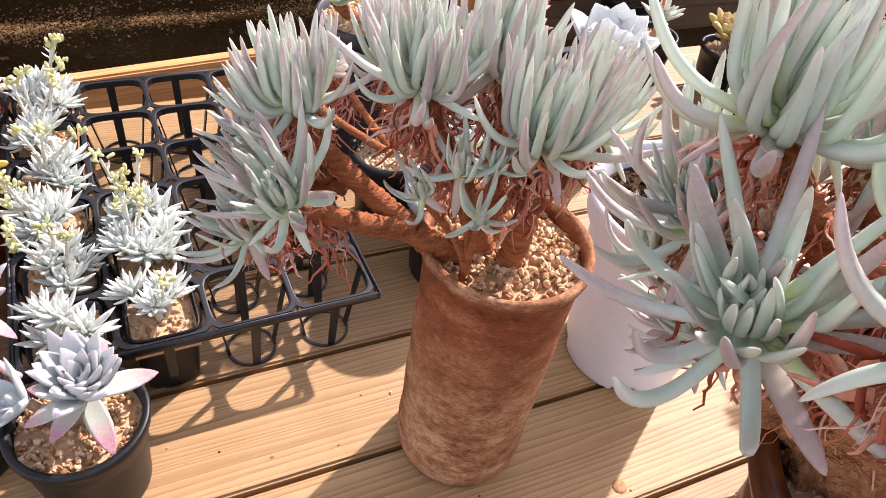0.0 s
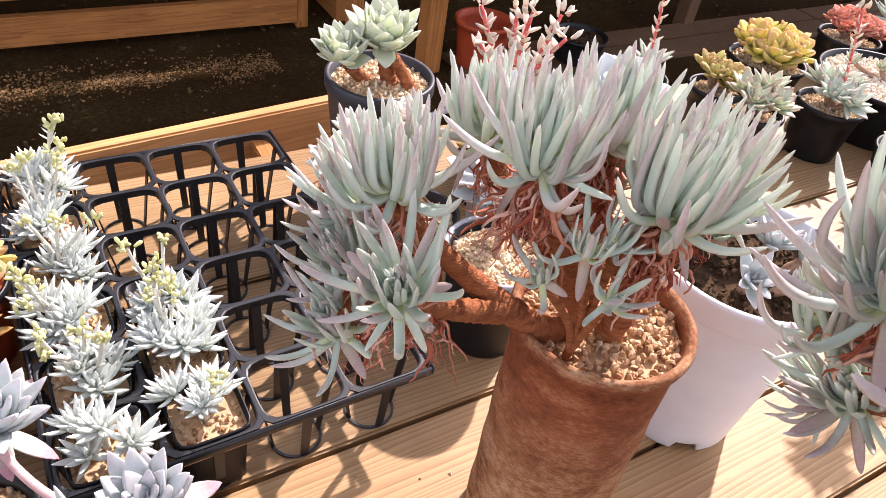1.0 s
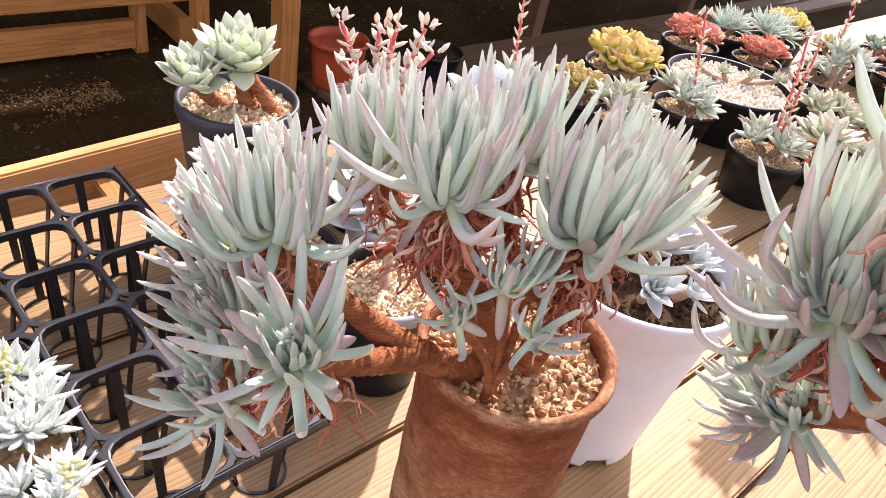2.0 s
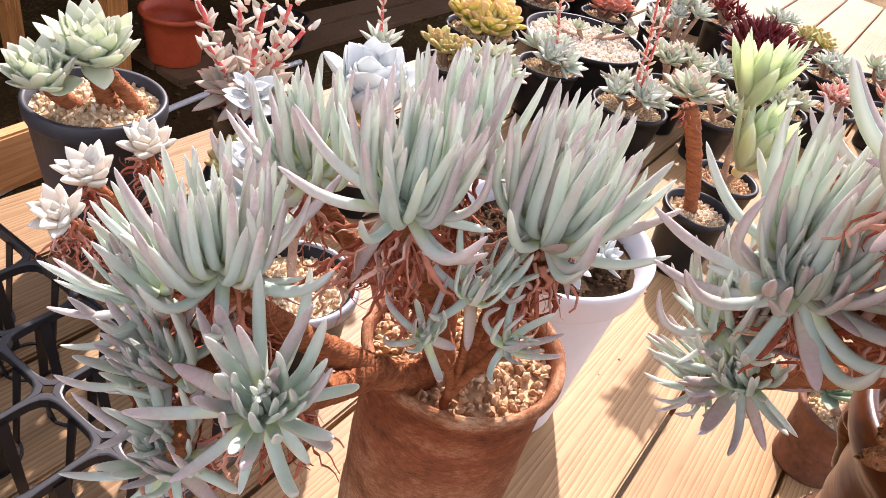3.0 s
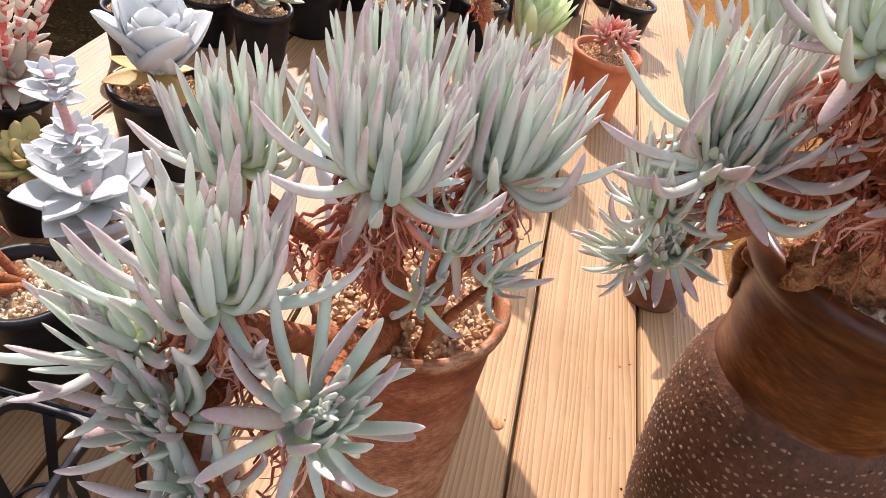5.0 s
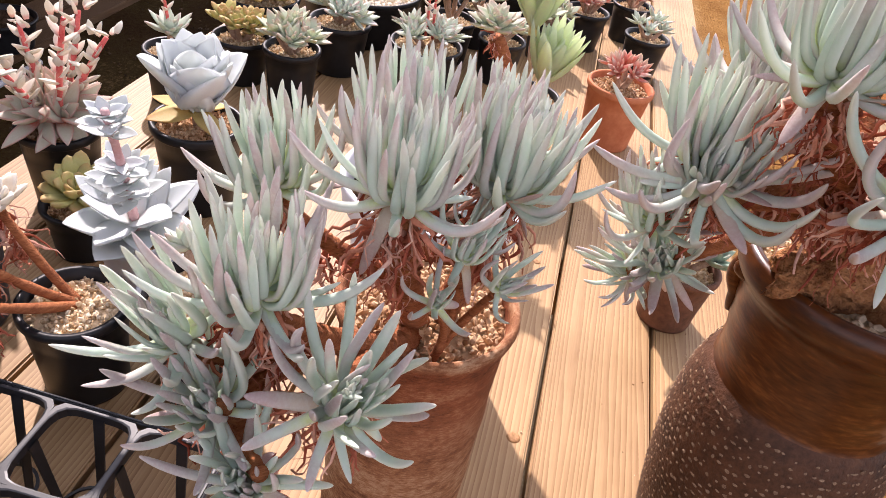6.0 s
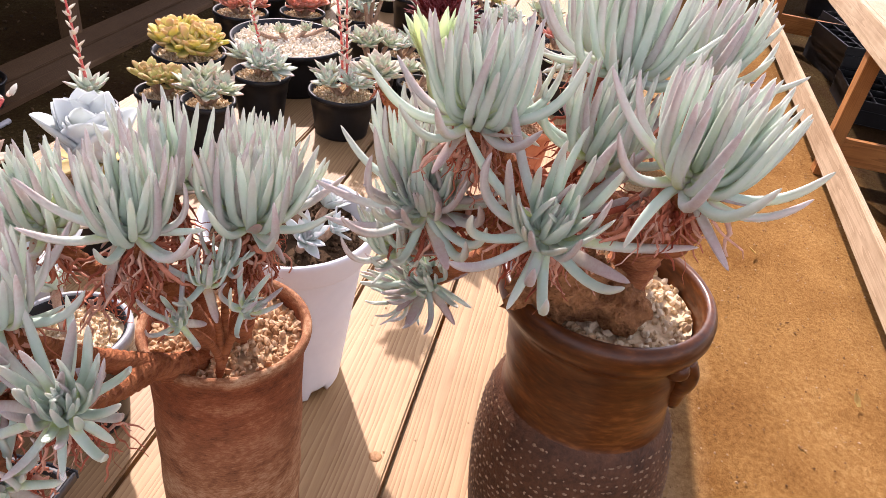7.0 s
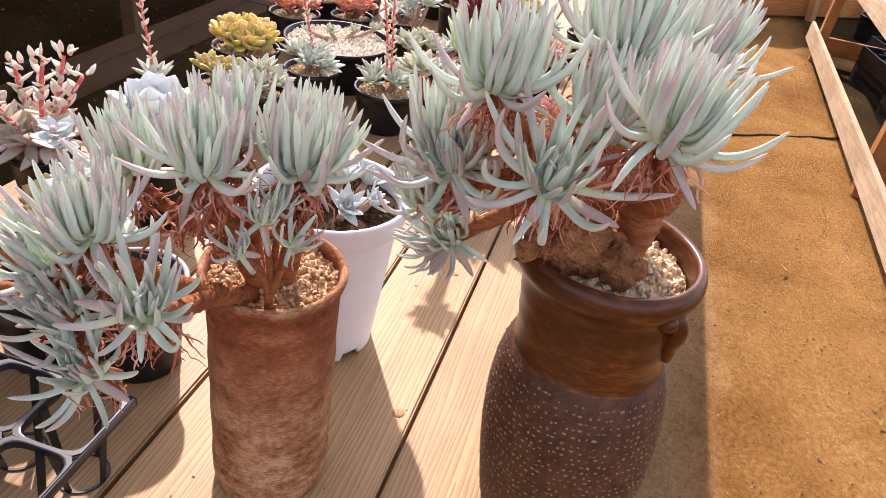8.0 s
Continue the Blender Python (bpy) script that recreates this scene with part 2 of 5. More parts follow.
M_BELLY = mottled("matte_brown_clay", (0.04, 0.016, 0.0075), (0.11, 0.045, 0.021), 40, 0.58, 0.22, 0.8, 0.0015, 6.0)
M_JARDOT = mottled("glaze_dots", (0.1, 0.055, 0.033), (0.34, 0.23, 0.15), 110, 0.7, 0.15)
M_BROWNCLAY = mottled("brown_clay", (0.09, 0.035, 0.018), (0.2, 0.085, 0.045), 20, 0.7)
M_ROCK = mottled("tufa_rock", (0.16, 0.06, 0.024), (0.46, 0.21, 0.085), 30, 0.9, 0.15, 1.0, 0.01)
M_SOIL = mottled("soil", (0.035, 0.021, 0.012), (0.09, 0.055, 0.032), 60, 0.95, 0.05, 0.8, 0.003)
M_YELPLASTIC = mottled("yellow_plastic", (0.6, 0.36, 0.03), (0.72, 0.45, 0.05), 12, 0.45)
M_PINKPALE = leaf_mat("pale_pink_leaf", (0.72, 0.42, 0.34), (0.8, 0.72, 0.62), (0.84, 0.8, 0.74), 0.8, vary=0.3, dust_or_fill=0.3)
M_REDPLASTIC = mottled("red_plastic", (0.3, 0.04, 0.014), (0.4, 0.07, 0.022), 14, 0.45, 0.3, 0.1, 0.0008)
M_SHEET = mottled("milky_plastic_sheet", (0.5, 0.53, 0.58), (0.66, 0.68, 0.72), 3, 0.4, 0.4, 0.4, 0.02)
M_KNOT = mottled("wood_knot", (0.2, 0.09, 0.03), (0.42, 0.22, 0.09), 160, 0.6, 0.3)
M_RIM = mottled("worn_grey_plastic", (0.2, 0.205, 0.22), (0.36, 0.37, 0.39), 16, 0.5, 0.4, 0.1, 0.0006)
M_HOSE = mottled("hose", (0.35, 0.35, 0.37), (0.5, 0.5, 0.52), 20, 0.5)


def stone_mat(name, c1, c2, c3):
    m, n, l, b = material(name, 0.85, 0.2)
    g, tc = n.new("ShaderNodeNewGeometry"), n.new("ShaderNodeTexCoord")
    r = ramp(n, [(0.0, c1), (0.5, c2), (1.0, c3)])
    l.new(g.outputs["Random Per Island"], r.inputs[0])
    ns = noise_node(n, l, tc.outputs["Object"], 260, 4)
    nr = ramp(n, [(0.3, (0.75, 0.72, 0.7)), (0.7, (1.05, 1.05, 1.05))])
    l.new(ns.outputs["Fac"], nr.inputs[0])
    l.new(mix(n, l, "MULTIPLY", 1.0, r.outputs[0], nr.outputs[0]), b.inputs["Base Color"])
    bump(n, l, ns.outputs["Fac"], b, 0.5, 0.001)
    return m


M_GRAVEL = stone_mat("tan_gravel", (0.3, 0.15, 0.065), (0.56, 0.36, 0.2), (0.72, 0.54, 0.36))
M_WHITEGRAVEL = stone_mat("white_gravel", (0.7, 0.59, 0.44), (0.8, 0.72, 0.59), (0.86, 0.8, 0.7))
M_PALEGRAVEL = stone_mat("pale_gravel", (0.44, 0.29, 0.15), (0.7, 0.53, 0.33), (0.84, 0.73, 0.55))


M_DRY = stone_mat("dry_leaf", (0.25, 0.045, 0.022), (0.54, 0.19, 0.11), (0.7, 0.45, 0.35))
M_DEBRIS = stone_mat("soil_debris", (0.02, 0.01, 0.004), (0.05, 0.028, 0.012), (0.12, 0.07, 0.03))
M_STREAK = stone_mat("streak_chips", (0.1, 0.055, 0.02), (0.2, 0.115, 0.044), (0.36, 0.22, 0.095))
M_GRIT = stone_mat("grit", (0.12, 0.055, 0.02), (0.28, 0.15, 0.06), (0.46, 0.32, 0.2))


def ground_mat():
    """Trodden earth: ochre on the path; mossy soil behind the bench, coloured darker to deepen its shade."""
    m, n, l, b = material("earth", 0.97, 0.04)
    tc = n.new("ShaderNodeTexCoord")
    sep = n.new("ShaderNodeSeparateXYZ")
    l.new(tc.outputs["Object"], sep.inputs[0])
    big = noise_node(n, l, tc.outputs["Object"], 2.2, 6.0, 0.6)
    fine = noise_node(n, l, tc.outputs["Object"], 60.0, 8.0, 0.78)
    path = ramp(n, [(0.34, (0.115, 0.044, 0.012)), (0.47, (0.205, 0.1, 0.029)), (0.58, (0.285, 0.152, 0.049)), (0.68, (0.39, 0.235, 0.098))])
    # soil tones set very dark: part of the shade is in this colour
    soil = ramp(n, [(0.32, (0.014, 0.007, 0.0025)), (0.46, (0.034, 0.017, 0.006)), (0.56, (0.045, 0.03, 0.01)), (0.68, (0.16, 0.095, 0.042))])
    f = mix(n, l, "MIX", 0.56, big.outputs["Fac"], fine.outputs["Fac"])
    l.new(f, path.inputs[0])
    l.new(f, soil.inputs[0])
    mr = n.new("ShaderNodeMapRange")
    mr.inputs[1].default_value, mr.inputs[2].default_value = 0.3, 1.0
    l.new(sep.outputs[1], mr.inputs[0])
    mr3 = n.new("ShaderNodeMapRange")  # the shade-darkened soil again beyond the path, under the side bench
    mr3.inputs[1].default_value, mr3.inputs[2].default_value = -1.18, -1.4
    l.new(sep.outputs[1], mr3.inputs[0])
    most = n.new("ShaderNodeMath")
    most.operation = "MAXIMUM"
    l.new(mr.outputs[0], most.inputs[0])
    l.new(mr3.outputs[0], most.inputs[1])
    dust_or_fill = ramp(n, [(0.36, (0.38, 0.28, 0.15)), (0.5, (0.56, 0.45, 0.28)), (0.64, (0.68, 0.57, 0.4))])  # sandy tone, kept pale to lift the bench's shadow strip
    l.new(f, dust_or_fill.inputs[0])
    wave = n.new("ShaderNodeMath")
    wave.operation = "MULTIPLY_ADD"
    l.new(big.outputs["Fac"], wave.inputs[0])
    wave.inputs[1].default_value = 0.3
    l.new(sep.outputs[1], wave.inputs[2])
    # the paling covers the strip where the bench's shade falls
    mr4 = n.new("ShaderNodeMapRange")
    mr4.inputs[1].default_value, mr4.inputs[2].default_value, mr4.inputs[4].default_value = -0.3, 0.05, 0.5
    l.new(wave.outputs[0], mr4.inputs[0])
    walked = mix(n, l, "MIX", mr4.outputs[0], path.outputs[0], dust_or_fill.outputs[0])
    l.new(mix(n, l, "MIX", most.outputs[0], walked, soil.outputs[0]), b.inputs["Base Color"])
    bump(n, l, fine.outputs["Fac"], b, 0.85, 0.012)
    return m


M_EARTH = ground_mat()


# ---- building helpers ----
def mesh_of(name, bm, mat, smooth=True):
    me = bpy.data.meshes.new(name)
    bm.to_mesh(me)
    bm.free()
    me.materials.append(mat)
    if smooth:
        me.polygons.foreach_set("use_smooth", [True] * len(me.polygons))
    me.update()
    return me


def part(name, bm, mat, parent, label="", smooth=True, m=None):
    ob = new(name, bm if isinstance(bm, bpy.types.Mesh) else mesh_of(name, bm, mat, smooth))
    ob.parent = parent
    if m is not None:
        ob.matrix_basis = m
    return tagged(ob, label)


def thing(name, at, label, category, group="", kind="", turn=0.0):
    ob = new(name)
    ob.empty_display_size = 0.02
    ob.matrix_basis = pose(*at, 0, 0, turn)
    return tagged(ob, label, category, group, kind)


def lathe(profile, n=48, wob=0.0, seed=0, lean=(0.0, 0.0)):
    """A turned body from (radius, height) pairs, closed at both ends where the radius is 0."""
    bm = bmesh.new()
    rings = []
    for k, (r, z) in enumerate(profile):
        if r < 1e-6:
            rings.append([bm.verts.new((lean[0] * z, lean[1] * z, z))])
            continue
        ring = []
        for i in range(n):
            a = 2 * math.pi * i / n
            rr = r * (1 + wob * (noise.noise((math.cos(a) * 1.3 + seed, math.sin(a) * 1.3, z * 14)) ))
            ring.append(bm.verts.new((rr * math.cos(a) + lean[0] * z, rr * math.sin(a) + lean[1] * z, z)))
        rings.append(ring)
    for a, b in zip(rings, rings[1:]):
        for i in range(n):
            j = (i + 1) % n
            if len(a) == 1 and len(b) == 1:
                continue
            if len(a) == 1:
                bm.faces.new((a[0], b[j], b[i]))
            elif len(b) == 1:
                bm.faces.new((a[i], a[j], b[0]))
            else:
                bm.faces.new((a[i], a[j], b[j], b[i]))
    bmesh.ops.recalc_face_normals(bm, faces=bm.faces)
    return bm


def tube(bm, pts, radii, sides=8, flat=1.0):
    """A tube along points, closed at the ends; flat squeezes it across one way."""
    pts = [Vector(p) for p in pts]
    up = Vector((0.13, 0.31, 0.94))
    rings = []
    for k, p in enumerate(pts):
        d = (pts[min(k + 1, len(pts) - 1)] - pts[max(k - 1, 0)]).normalized()
        u = d.cross(up)
        if u.length < 0.1:
            u = d.cross(Vector((1, 0, 0)))
        u.normalize()
        v = d.cross(u).normalized()
        up = v
        rings.append([bm.verts.new(p + radii[k] * (math.cos(a) * u * flat + math.sin(a) * v)) for a in (2 * math.pi * i / sides for i in range(sides))])
        up = u.cross(d)
    for a, b in zip(rings, rings[1:]):
        for i in range(sides):
            bm.faces.new((a[i], a[(i + 1) % sides], b[(i + 1) % sides], b[i]))
    bm.faces.new(rings[0][::-1])
    bm.faces.new(rings[-1])
    return bm


def curve_pts(a, b, c, n):
    """A quadratic bend from a by b to c."""
    a, b, c = Vector(a), Vector(b), Vector(c)
    return [(1 - s) ** 2 * a + 2 * s * (1 - s) * b + s * s * c for s in (k / (n - 1) for k in range(n))]


def box(bm, lo, hi, bevel=0.0):
    x0, y0, z0 = lo
    x1, y1, z1 = hi
    v = [bm.verts.new(p) for p in ((x0, y0, z0), (x1, y0, z0), (x1, y1, z0), (x0, y1, z0), (x0, y0, z1), (x1, y0, z1), (x1, y1, z1), (x0, y1, z1))]
    fs = [bm.faces.new([v[i] for i in q]) for q in ((3, 2, 1, 0), (4, 5, 6, 7), (0, 1, 5, 4), (1, 2, 6, 5), (2, 3, 7, 6), (3, 0, 4, 7))]
    if bevel:
        es = {e for f in fs for e in f.edges}
        bmesh.ops.bevel(bm, geom=list(es), offset=bevel, segments=2, affect="EDGES")
    return bm


def boxed(lo, hi, bevel=0.0):
    return box(bmesh.new(), lo, hi, bevel)


def leaf_mesh(name, bend, width, thick, mat, shape="finger", rings=9, sides=8):
    """A leaf of length 1 that starts along +z and bends towards -x by `bend` degrees; u runs along it, v from its middle to its edge."""
    bm = bmesh.new()
    uvl = bm.loops.layers.uv.new("UVMap")
    p, ang = Vector((0, 0, 0)), 0.0
    rs, info = [], {}
    for k in range(rings + 1):
        s = 1 - (1 - k / rings) ** 1.35
        if shape in ("finger", "arm"):
            w = (1.16 - 0.16 * min(1, s * 5)) * (1 - 0.24 * s ** 2.4) * (1 - s ** 7) ** 0.6
        elif shape == "spoon":
            w = (0.42 + 0.75 * s ** 0.8) * (1 - s ** 4.5) ** 0.7
        elif shape == "oblong":
            w = (0.72 + 0.34 * math.sin(math.pi * s ** 0.9)) * (1 - s ** 5) ** 0.75
        elif shape == "blade":
            w = (0.85 + 0.3 * math.sin(math.pi * s)) * (1 - s ** 1.9)
        else:
            w = (0.7 + 0.5 * math.sin(math.pi * s)) * (1 - s ** 2.6) ** 0.6
        w = max(w, 0.02)
        t = w if shape in ("finger", "arm") else w ** 0.6
        ca, sa = math.cos(ang), math.sin(ang)
        nrm, ax = Vector((ca, 0, sa)), Vector((-sa, 0, ca))
        ring = []
        for i in range(sides):
            a = 2 * math.pi * i / sides
            cx, cy = math.cos(a) * thick * t * 0.5, math.sin(a) * width * w * 0.5
            if shape not in ("finger", "arm"):
                cx -= 0.18 * width * w * math.sin(a) ** 2  # hollowed upper face
            v = bm.verts.new(p + nrm * cx + Vector((0, cy, 0)))
            info[v] = (s, abs(math.sin(a)))
            ring.append(v)
        rs.append(ring)
        step = (1 - (1 - min(1, (k + 1) / rings)) ** 1.35) - s
        if shape == "finger":  # a claw: the turn lies in the lower half
            ang += radians(bend) * step * (0.16 + 2.75 * math.exp(-(((s + step / 2 - 0.25) / 0.125) ** 2) / 2))
        elif shape == "arm":  # an arm: one long sweep
            ang += radians(bend) * step * (0.3 + 1.3 * math.exp(-(((s + step / 2 - 0.5) / 0.25) ** 2) / 2))
        else:
            ang += radians(bend) * step * (0.5 + 0.86 * math.sin(math.pi * min(1.0, s * 1.25)) if s < 0.8 else 0.45)
        p = p + Vector((-math.sin(ang), 0, math.cos(ang))) * step
    for a, b in zip(rs, rs[1:]):
        for i in range(sides):
            bm.faces.new((a[i], a[(i + 1) % sides], b[(i + 1) % sides], b[i]))
    bm.faces.new(rs[-1])
    for f in bm.faces:
        for lp in f.loops:
            lp[uvl].uv = info[lp.vert]
    bmesh.ops.recalc_face_normals(bm, faces=bm.faces)
    return mesh_of(name, bm, mat)


LEAVES = {}


def leaf_of(kind, bend):
    """The leaf mesh of a kind with about that bend, made once and shared."""
    mat, shape, width, thick = KINDS[kind]
    b = int(round(bend / 12.0)) * 12
    key = (kind, b)
    if key not in LEAVES:
        LEAVES[key] = leaf_mesh("leaf_" + kind, b, width, thick, mat, shape, 15 if shape in ("finger", "arm") else 7, 8)
    return LEAVES[key]


KINDS = {  # material, shape, width and thickness for a length of 1
    "finger": (M_FINGER, "finger", 0.088, 0.08),
    "finger_mauve": (M_FINGERM, "finger", 0.086, 0.078),
    "arm": (M_FINGER, "arm", 0.088, 0.08),
    "arm_mauve": (M_FINGERM, "arm", 0.088, 0.08),
    "silver": (M_SILVER, "other", 0.22, 0.12),
    "cup": (M_CUP, "other", 0.36, 0.12),
    "mauve": (M_MAUVE, "oblong", 0.34, 0.07),
    "white": (M_BLUE, "other", 0.56, 0.08),
    "agave": (M_AGAVE, "oblong", 0.23, 0.06),
    "jade": (M_JADE, "other", 0.4, 0.12),
    "pale": (M_ROSE, "other", 0.34, 0.13),
    "grey": (M_FINGER, "blade", 0.2, 0.12),
    "yellow": (M_YELLOW, "spoon", 0.62, 0.18),
    "orange": (M_ORANGE, "spoon", 0.72, 0.12),
    "darkred": (M_DARKRED, "blade", 0.3, 0.1),
    "pink": (M_PINKL, "other", 0.3, 0.14),
    "limp": (M_LIMP, "finger", 0.13, 0.045),
    "bud": (M_FLOWER, "spoon", 0.6, 0.5),
}

KINDS.update({
    "green_rose": (M_JADEPALE, "other", 0.5, 0.09),
    "yellowgreen": (M_YGREEN, "spoon", 0.5, 0.2),
    "palegreen": (M_PALEGREEN, "other", 0.42, 0.13),
    "oldyellow": (M_OLDYEL, "other", 0.42, 0.06),
})


def rosette(parent, at, axis, kind, count, length, rnd, inner=8.0, outer=82.0, curl=50.0, label="", lean_old=0, core=0.1, small=0.45, turn=None, power=0.75, pull=0.0, old_len=0.9):
    """A rosette: a fleshy crown with its leaves in a golden-angle spiral, short and upright inside, long and spreading outside.
    pull: how far the leaves turn towards the light above instead of along the rosette's own axis."""
    axis = Vector(axis).normalized()
    q = axis.to_track_quat("Z", "Y").to_matrix().to_4x4()
    inv = q.to_3x3().transposed()
    light = inv @ (axis * (1 - pull) + Vector((0, 0, 1)) * pull).normalized()
    bm = lathe([(0, -core * length), (core * 0.8 * length, -core * 0.6 * length), (core * 0.9 * length, 0), (core * 0.5 * length, core * 0.7 * length), (0, core * length)], 10)
    crown = part("rosette", bm, KINDS[kind][0], parent, label, m=Matrix.Translation(at) @ q)
    a0 = rnd.uniform(0, 360) if turn is None else turn
    for i in range(count):
        f = (i + 0.5) / count
        az = radians(a0 + i * 137.508 + rnd.uniform(-9, 9))
        th = inner + (outer - inner) * f ** power + rnd.uniform(-6, 6)
        ln = length * (small + (1 - small) * min(1.0, f * 1.9) ** 0.6) * rnd.uniform(0.84, 1.14)
        old = lean_old and i >= count - lean_old
        if old:
            th = rnd.uniform(84, 118)
            ln *= old_len
        t = radians(th)
        d = Vector((math.sin(t) * math.cos(az), math.sin(t) * math.sin(az), math.cos(t)))
        side = light - d * light.dot(d)
        if pull and side.length > 0.02:
            bend = math.degrees(light.angle(d)) * rnd.uniform(0.7, 1.12) * min(1.0, curl / 60.0)
            side.normalize()
        else:
            side = (Vector((0, 0, 1)) - d * d.z).normalized()
            bend = curl * (0.15 + 0.85 * f) * rnd.uniform(0.6, 1.3)
        if old:
            bend = rnd.uniform(-15, 75)
        wd = length * rnd.uniform(0.88, 1.12) * (0.72 + 0.28 * min(1, f * 2.5))
        x = -side
        y = d.cross(x).normalized()
        m = Matrix(((x.x, y.x, d.x, 0), (x.y, y.y, d.y, 0), (x.z, y.z, d.z, 0), (0, 0, 0, 1)))
        m = m @ Matrix.Translation((0, 0, core * 0.55 * length)) @ Matrix.Diagonal((wd, wd, ln, 1)) @ pose(0, 0, 0, 0, 0, rnd.uniform(-16, 16))
        part("leaf", leaf_of(kind, bend), None, crown, m=m)
    return crown


def finger_crown(parent, at, axis, count, length, rnd, star=False, arms=7, droop=4, pull=0.45, top=98.0, reach=1.15, fat=1.0, splay=8.0):
    """A dense head of finger leaves. A brush: leaves leave the crown sideways and claw upwards until they stand side by side.
    A star: a short heart that looks along the axis, long arms lying open round it, the upper ones turned to the light."""
    axis = Vector(axis).normalized()
    q = axis.to_track_quat("Z", "Y").to_matrix().to_4x4()
    back = q.to_3x3().transposed()
    up = back @ Vector((0, 0, 1))
    light = (Vector((0, 0, 1)) * (1 - pull) + up * pull).normalized()
    c = (0.08 if star else 0.12) * length
    crown = part("rosette", lathe([(0, -2.2 * c), (c * 0.7, -1.9 * c), (c * 0.95, -0.6 * c), (c * 0.7, 0.5 * c), (0, 0.9 * c)], 10), M_FINGER, parent, m=Matrix.Translation(at) @ q)
    a0 = rnd.uniform(0, 360)
    for i in range(count + arms + droop):
        f = (i + 0.5) / count
        az = radians(a0 + i * 137.508 + rnd.uniform(-11, 11))
        kind = "finger_mauve" if rnd.random() < (0.06 if star else 0.12) + 0.46 * min(1, f) ** 2 else "finger"
        if i < count:
            if star:
                th = 4 + top * f ** 0.68 + rnd.uniform(-7, 7)
                ln = length * (0.34 + 0.62 * f ** 1.3) * rnd.uniform(0.84, 1.12)
                left = th * 0.12 + rnd.uniform(-18, 14)
            else:
                th = 140 * f if f < 0.42 else 66 + 40 * ((f - 0.42) / 0.58) ** 0.8
                th += rnd.uniform(-8, 8)
                ln = length * (0.7 + 0.38 * min(1, f * 1.6)) * rnd.uniform(0.84, 1.1)
                left = splay * f + rnd.uniform(-13, 10)
        elif i < count + arms:
            th = rnd.uniform(top - 12, top + 16)
            ln = length * reach * rnd.uniform(0.82, 1.15)
            left = rnd.uniform(0, 48)
            kind = "arm_mauve" if "mauve" in kind else "arm"
        else:
            th = rnd.uniform(104, 132)
            ln = length * rnd.uniform(0.5, 0.9)
            left = rnd.uniform(60, 170)
            kind = "limp" if i % 3 else "arm"
        t = radians(th)
        d = Vector((math.sin(t) * math.cos(az), math.sin(t) * math.sin(az), math.cos(t)))
        side = light - d * light.dot(d)
        if side.length < 0.05:
            side = Vector((0, 0, 1)) - d * d.z
        side.normalize()
        bend = max(-40.0, min(120.0, math.degrees(light.angle(d)) - left))
        if i < count and star and d.dot(up) > 0.15:  # the upper side of a star stands longer
            ln *= 1.0 + 0.4 * min(1, f)
        wd = fat * length * rnd.uniform(0.82, 1.04) * ((0.6 + 0.42 * min(1, f * 1.1)) if star else (0.72 + 0.32 * min(1, f * 1.3)))
        x = -side
        y = d.cross(x).normalized()
        m = Matrix(((x.x, y.x, d.x, 0), (x.y, y.y, d.y, 0), (x.z, y.z, d.z, 0), (0, 0, 0, 1)))
        seat = Vector((d.x * c * 0.6, d.y * c * 0.6, c * (0.5 - 1.5 * min(1.1, f))))
        m = Matrix.Translation(seat) @ m @ pose(0, 0, 0, 0, 0, rnd.uniform(-12, 12)) @ Matrix.Diagonal((wd, wd, ln, 1))
        # a bent leaf keeps its length: widen the plane it bends in as it is drawn out
        m = m @ Matrix.Diagonal((1.0 + (ln / wd - 1.0) * min(1.0, abs(bend) / 90.0) * 0.6, 1, 1, 1))
        part("leaf", leaf_of(kind, bend), None, crown, m=m)
    return crown


def skirt(parent, at, axis, length, count, rnd, spread=0.02, label="tangled skirt of dry reddish dead leaves"):
    """Withered leaves that hang curled below a rosette."""
    axis = Vector(axis).normalized()
    bm = bmesh.new()
    for _ in range(count):
        a = rnd.uniform(0, 2 * math.pi)
        out = Vector((math.cos(a), math.sin(a), rnd.uniform(-0.6, 0.5))).normalized()
        p = Vector(at) - axis * rnd.uniform(0.0, 0.7) * length + out * rnd.uniform(0.2, 1) * spread
        d = (out * 0.7 - axis * 0.6 + Vector((0, 0, -0.5))).normalized()
        pts, n = [p.copy()], 8
        ln = length * rnd.uniform(0.5, 1.25)
        for k in range(n):
            d = (d + Vector((rnd.uniform(-0.95, 0.95), rnd.uniform(-0.95, 0.95), rnd.uniform(-0.95, 0.4)))).normalized()
            p = p + d * ln / n
            pts.append(p.copy())
        w = rnd.uniform(0.0008, 0.0026)
        tube(bm, pts, [w * (1.15 - 0.85 * k / n) for k in range(n + 1)], 6, 0.25)
    ob = part("dry_leaves", bm, M_DRY, parent, label)
    ob["kind"] = "stuff"
    return ob


def trunk(parent, pts, r0, r1, rnd, mat=None, name="stem", label="", rough=0.09, n=56):
    a = [Vector(p) for p in pts]
    path = curve_pts(a[0], a[1], a[2], n) if len(a) == 3 else [a[0].lerp(a[1], k / (n - 1)) for k in range(n)]
    bm = bmesh.new()
    rr = [(r0 + (r1 - r0) * k / (n - 1)) * (1 + rough * rnd.uniform(-1, 1)) for k in range(n)]
    tube(bm, path, rr, 10)
    return part(name, bm, mat or M_BARK, parent, label)


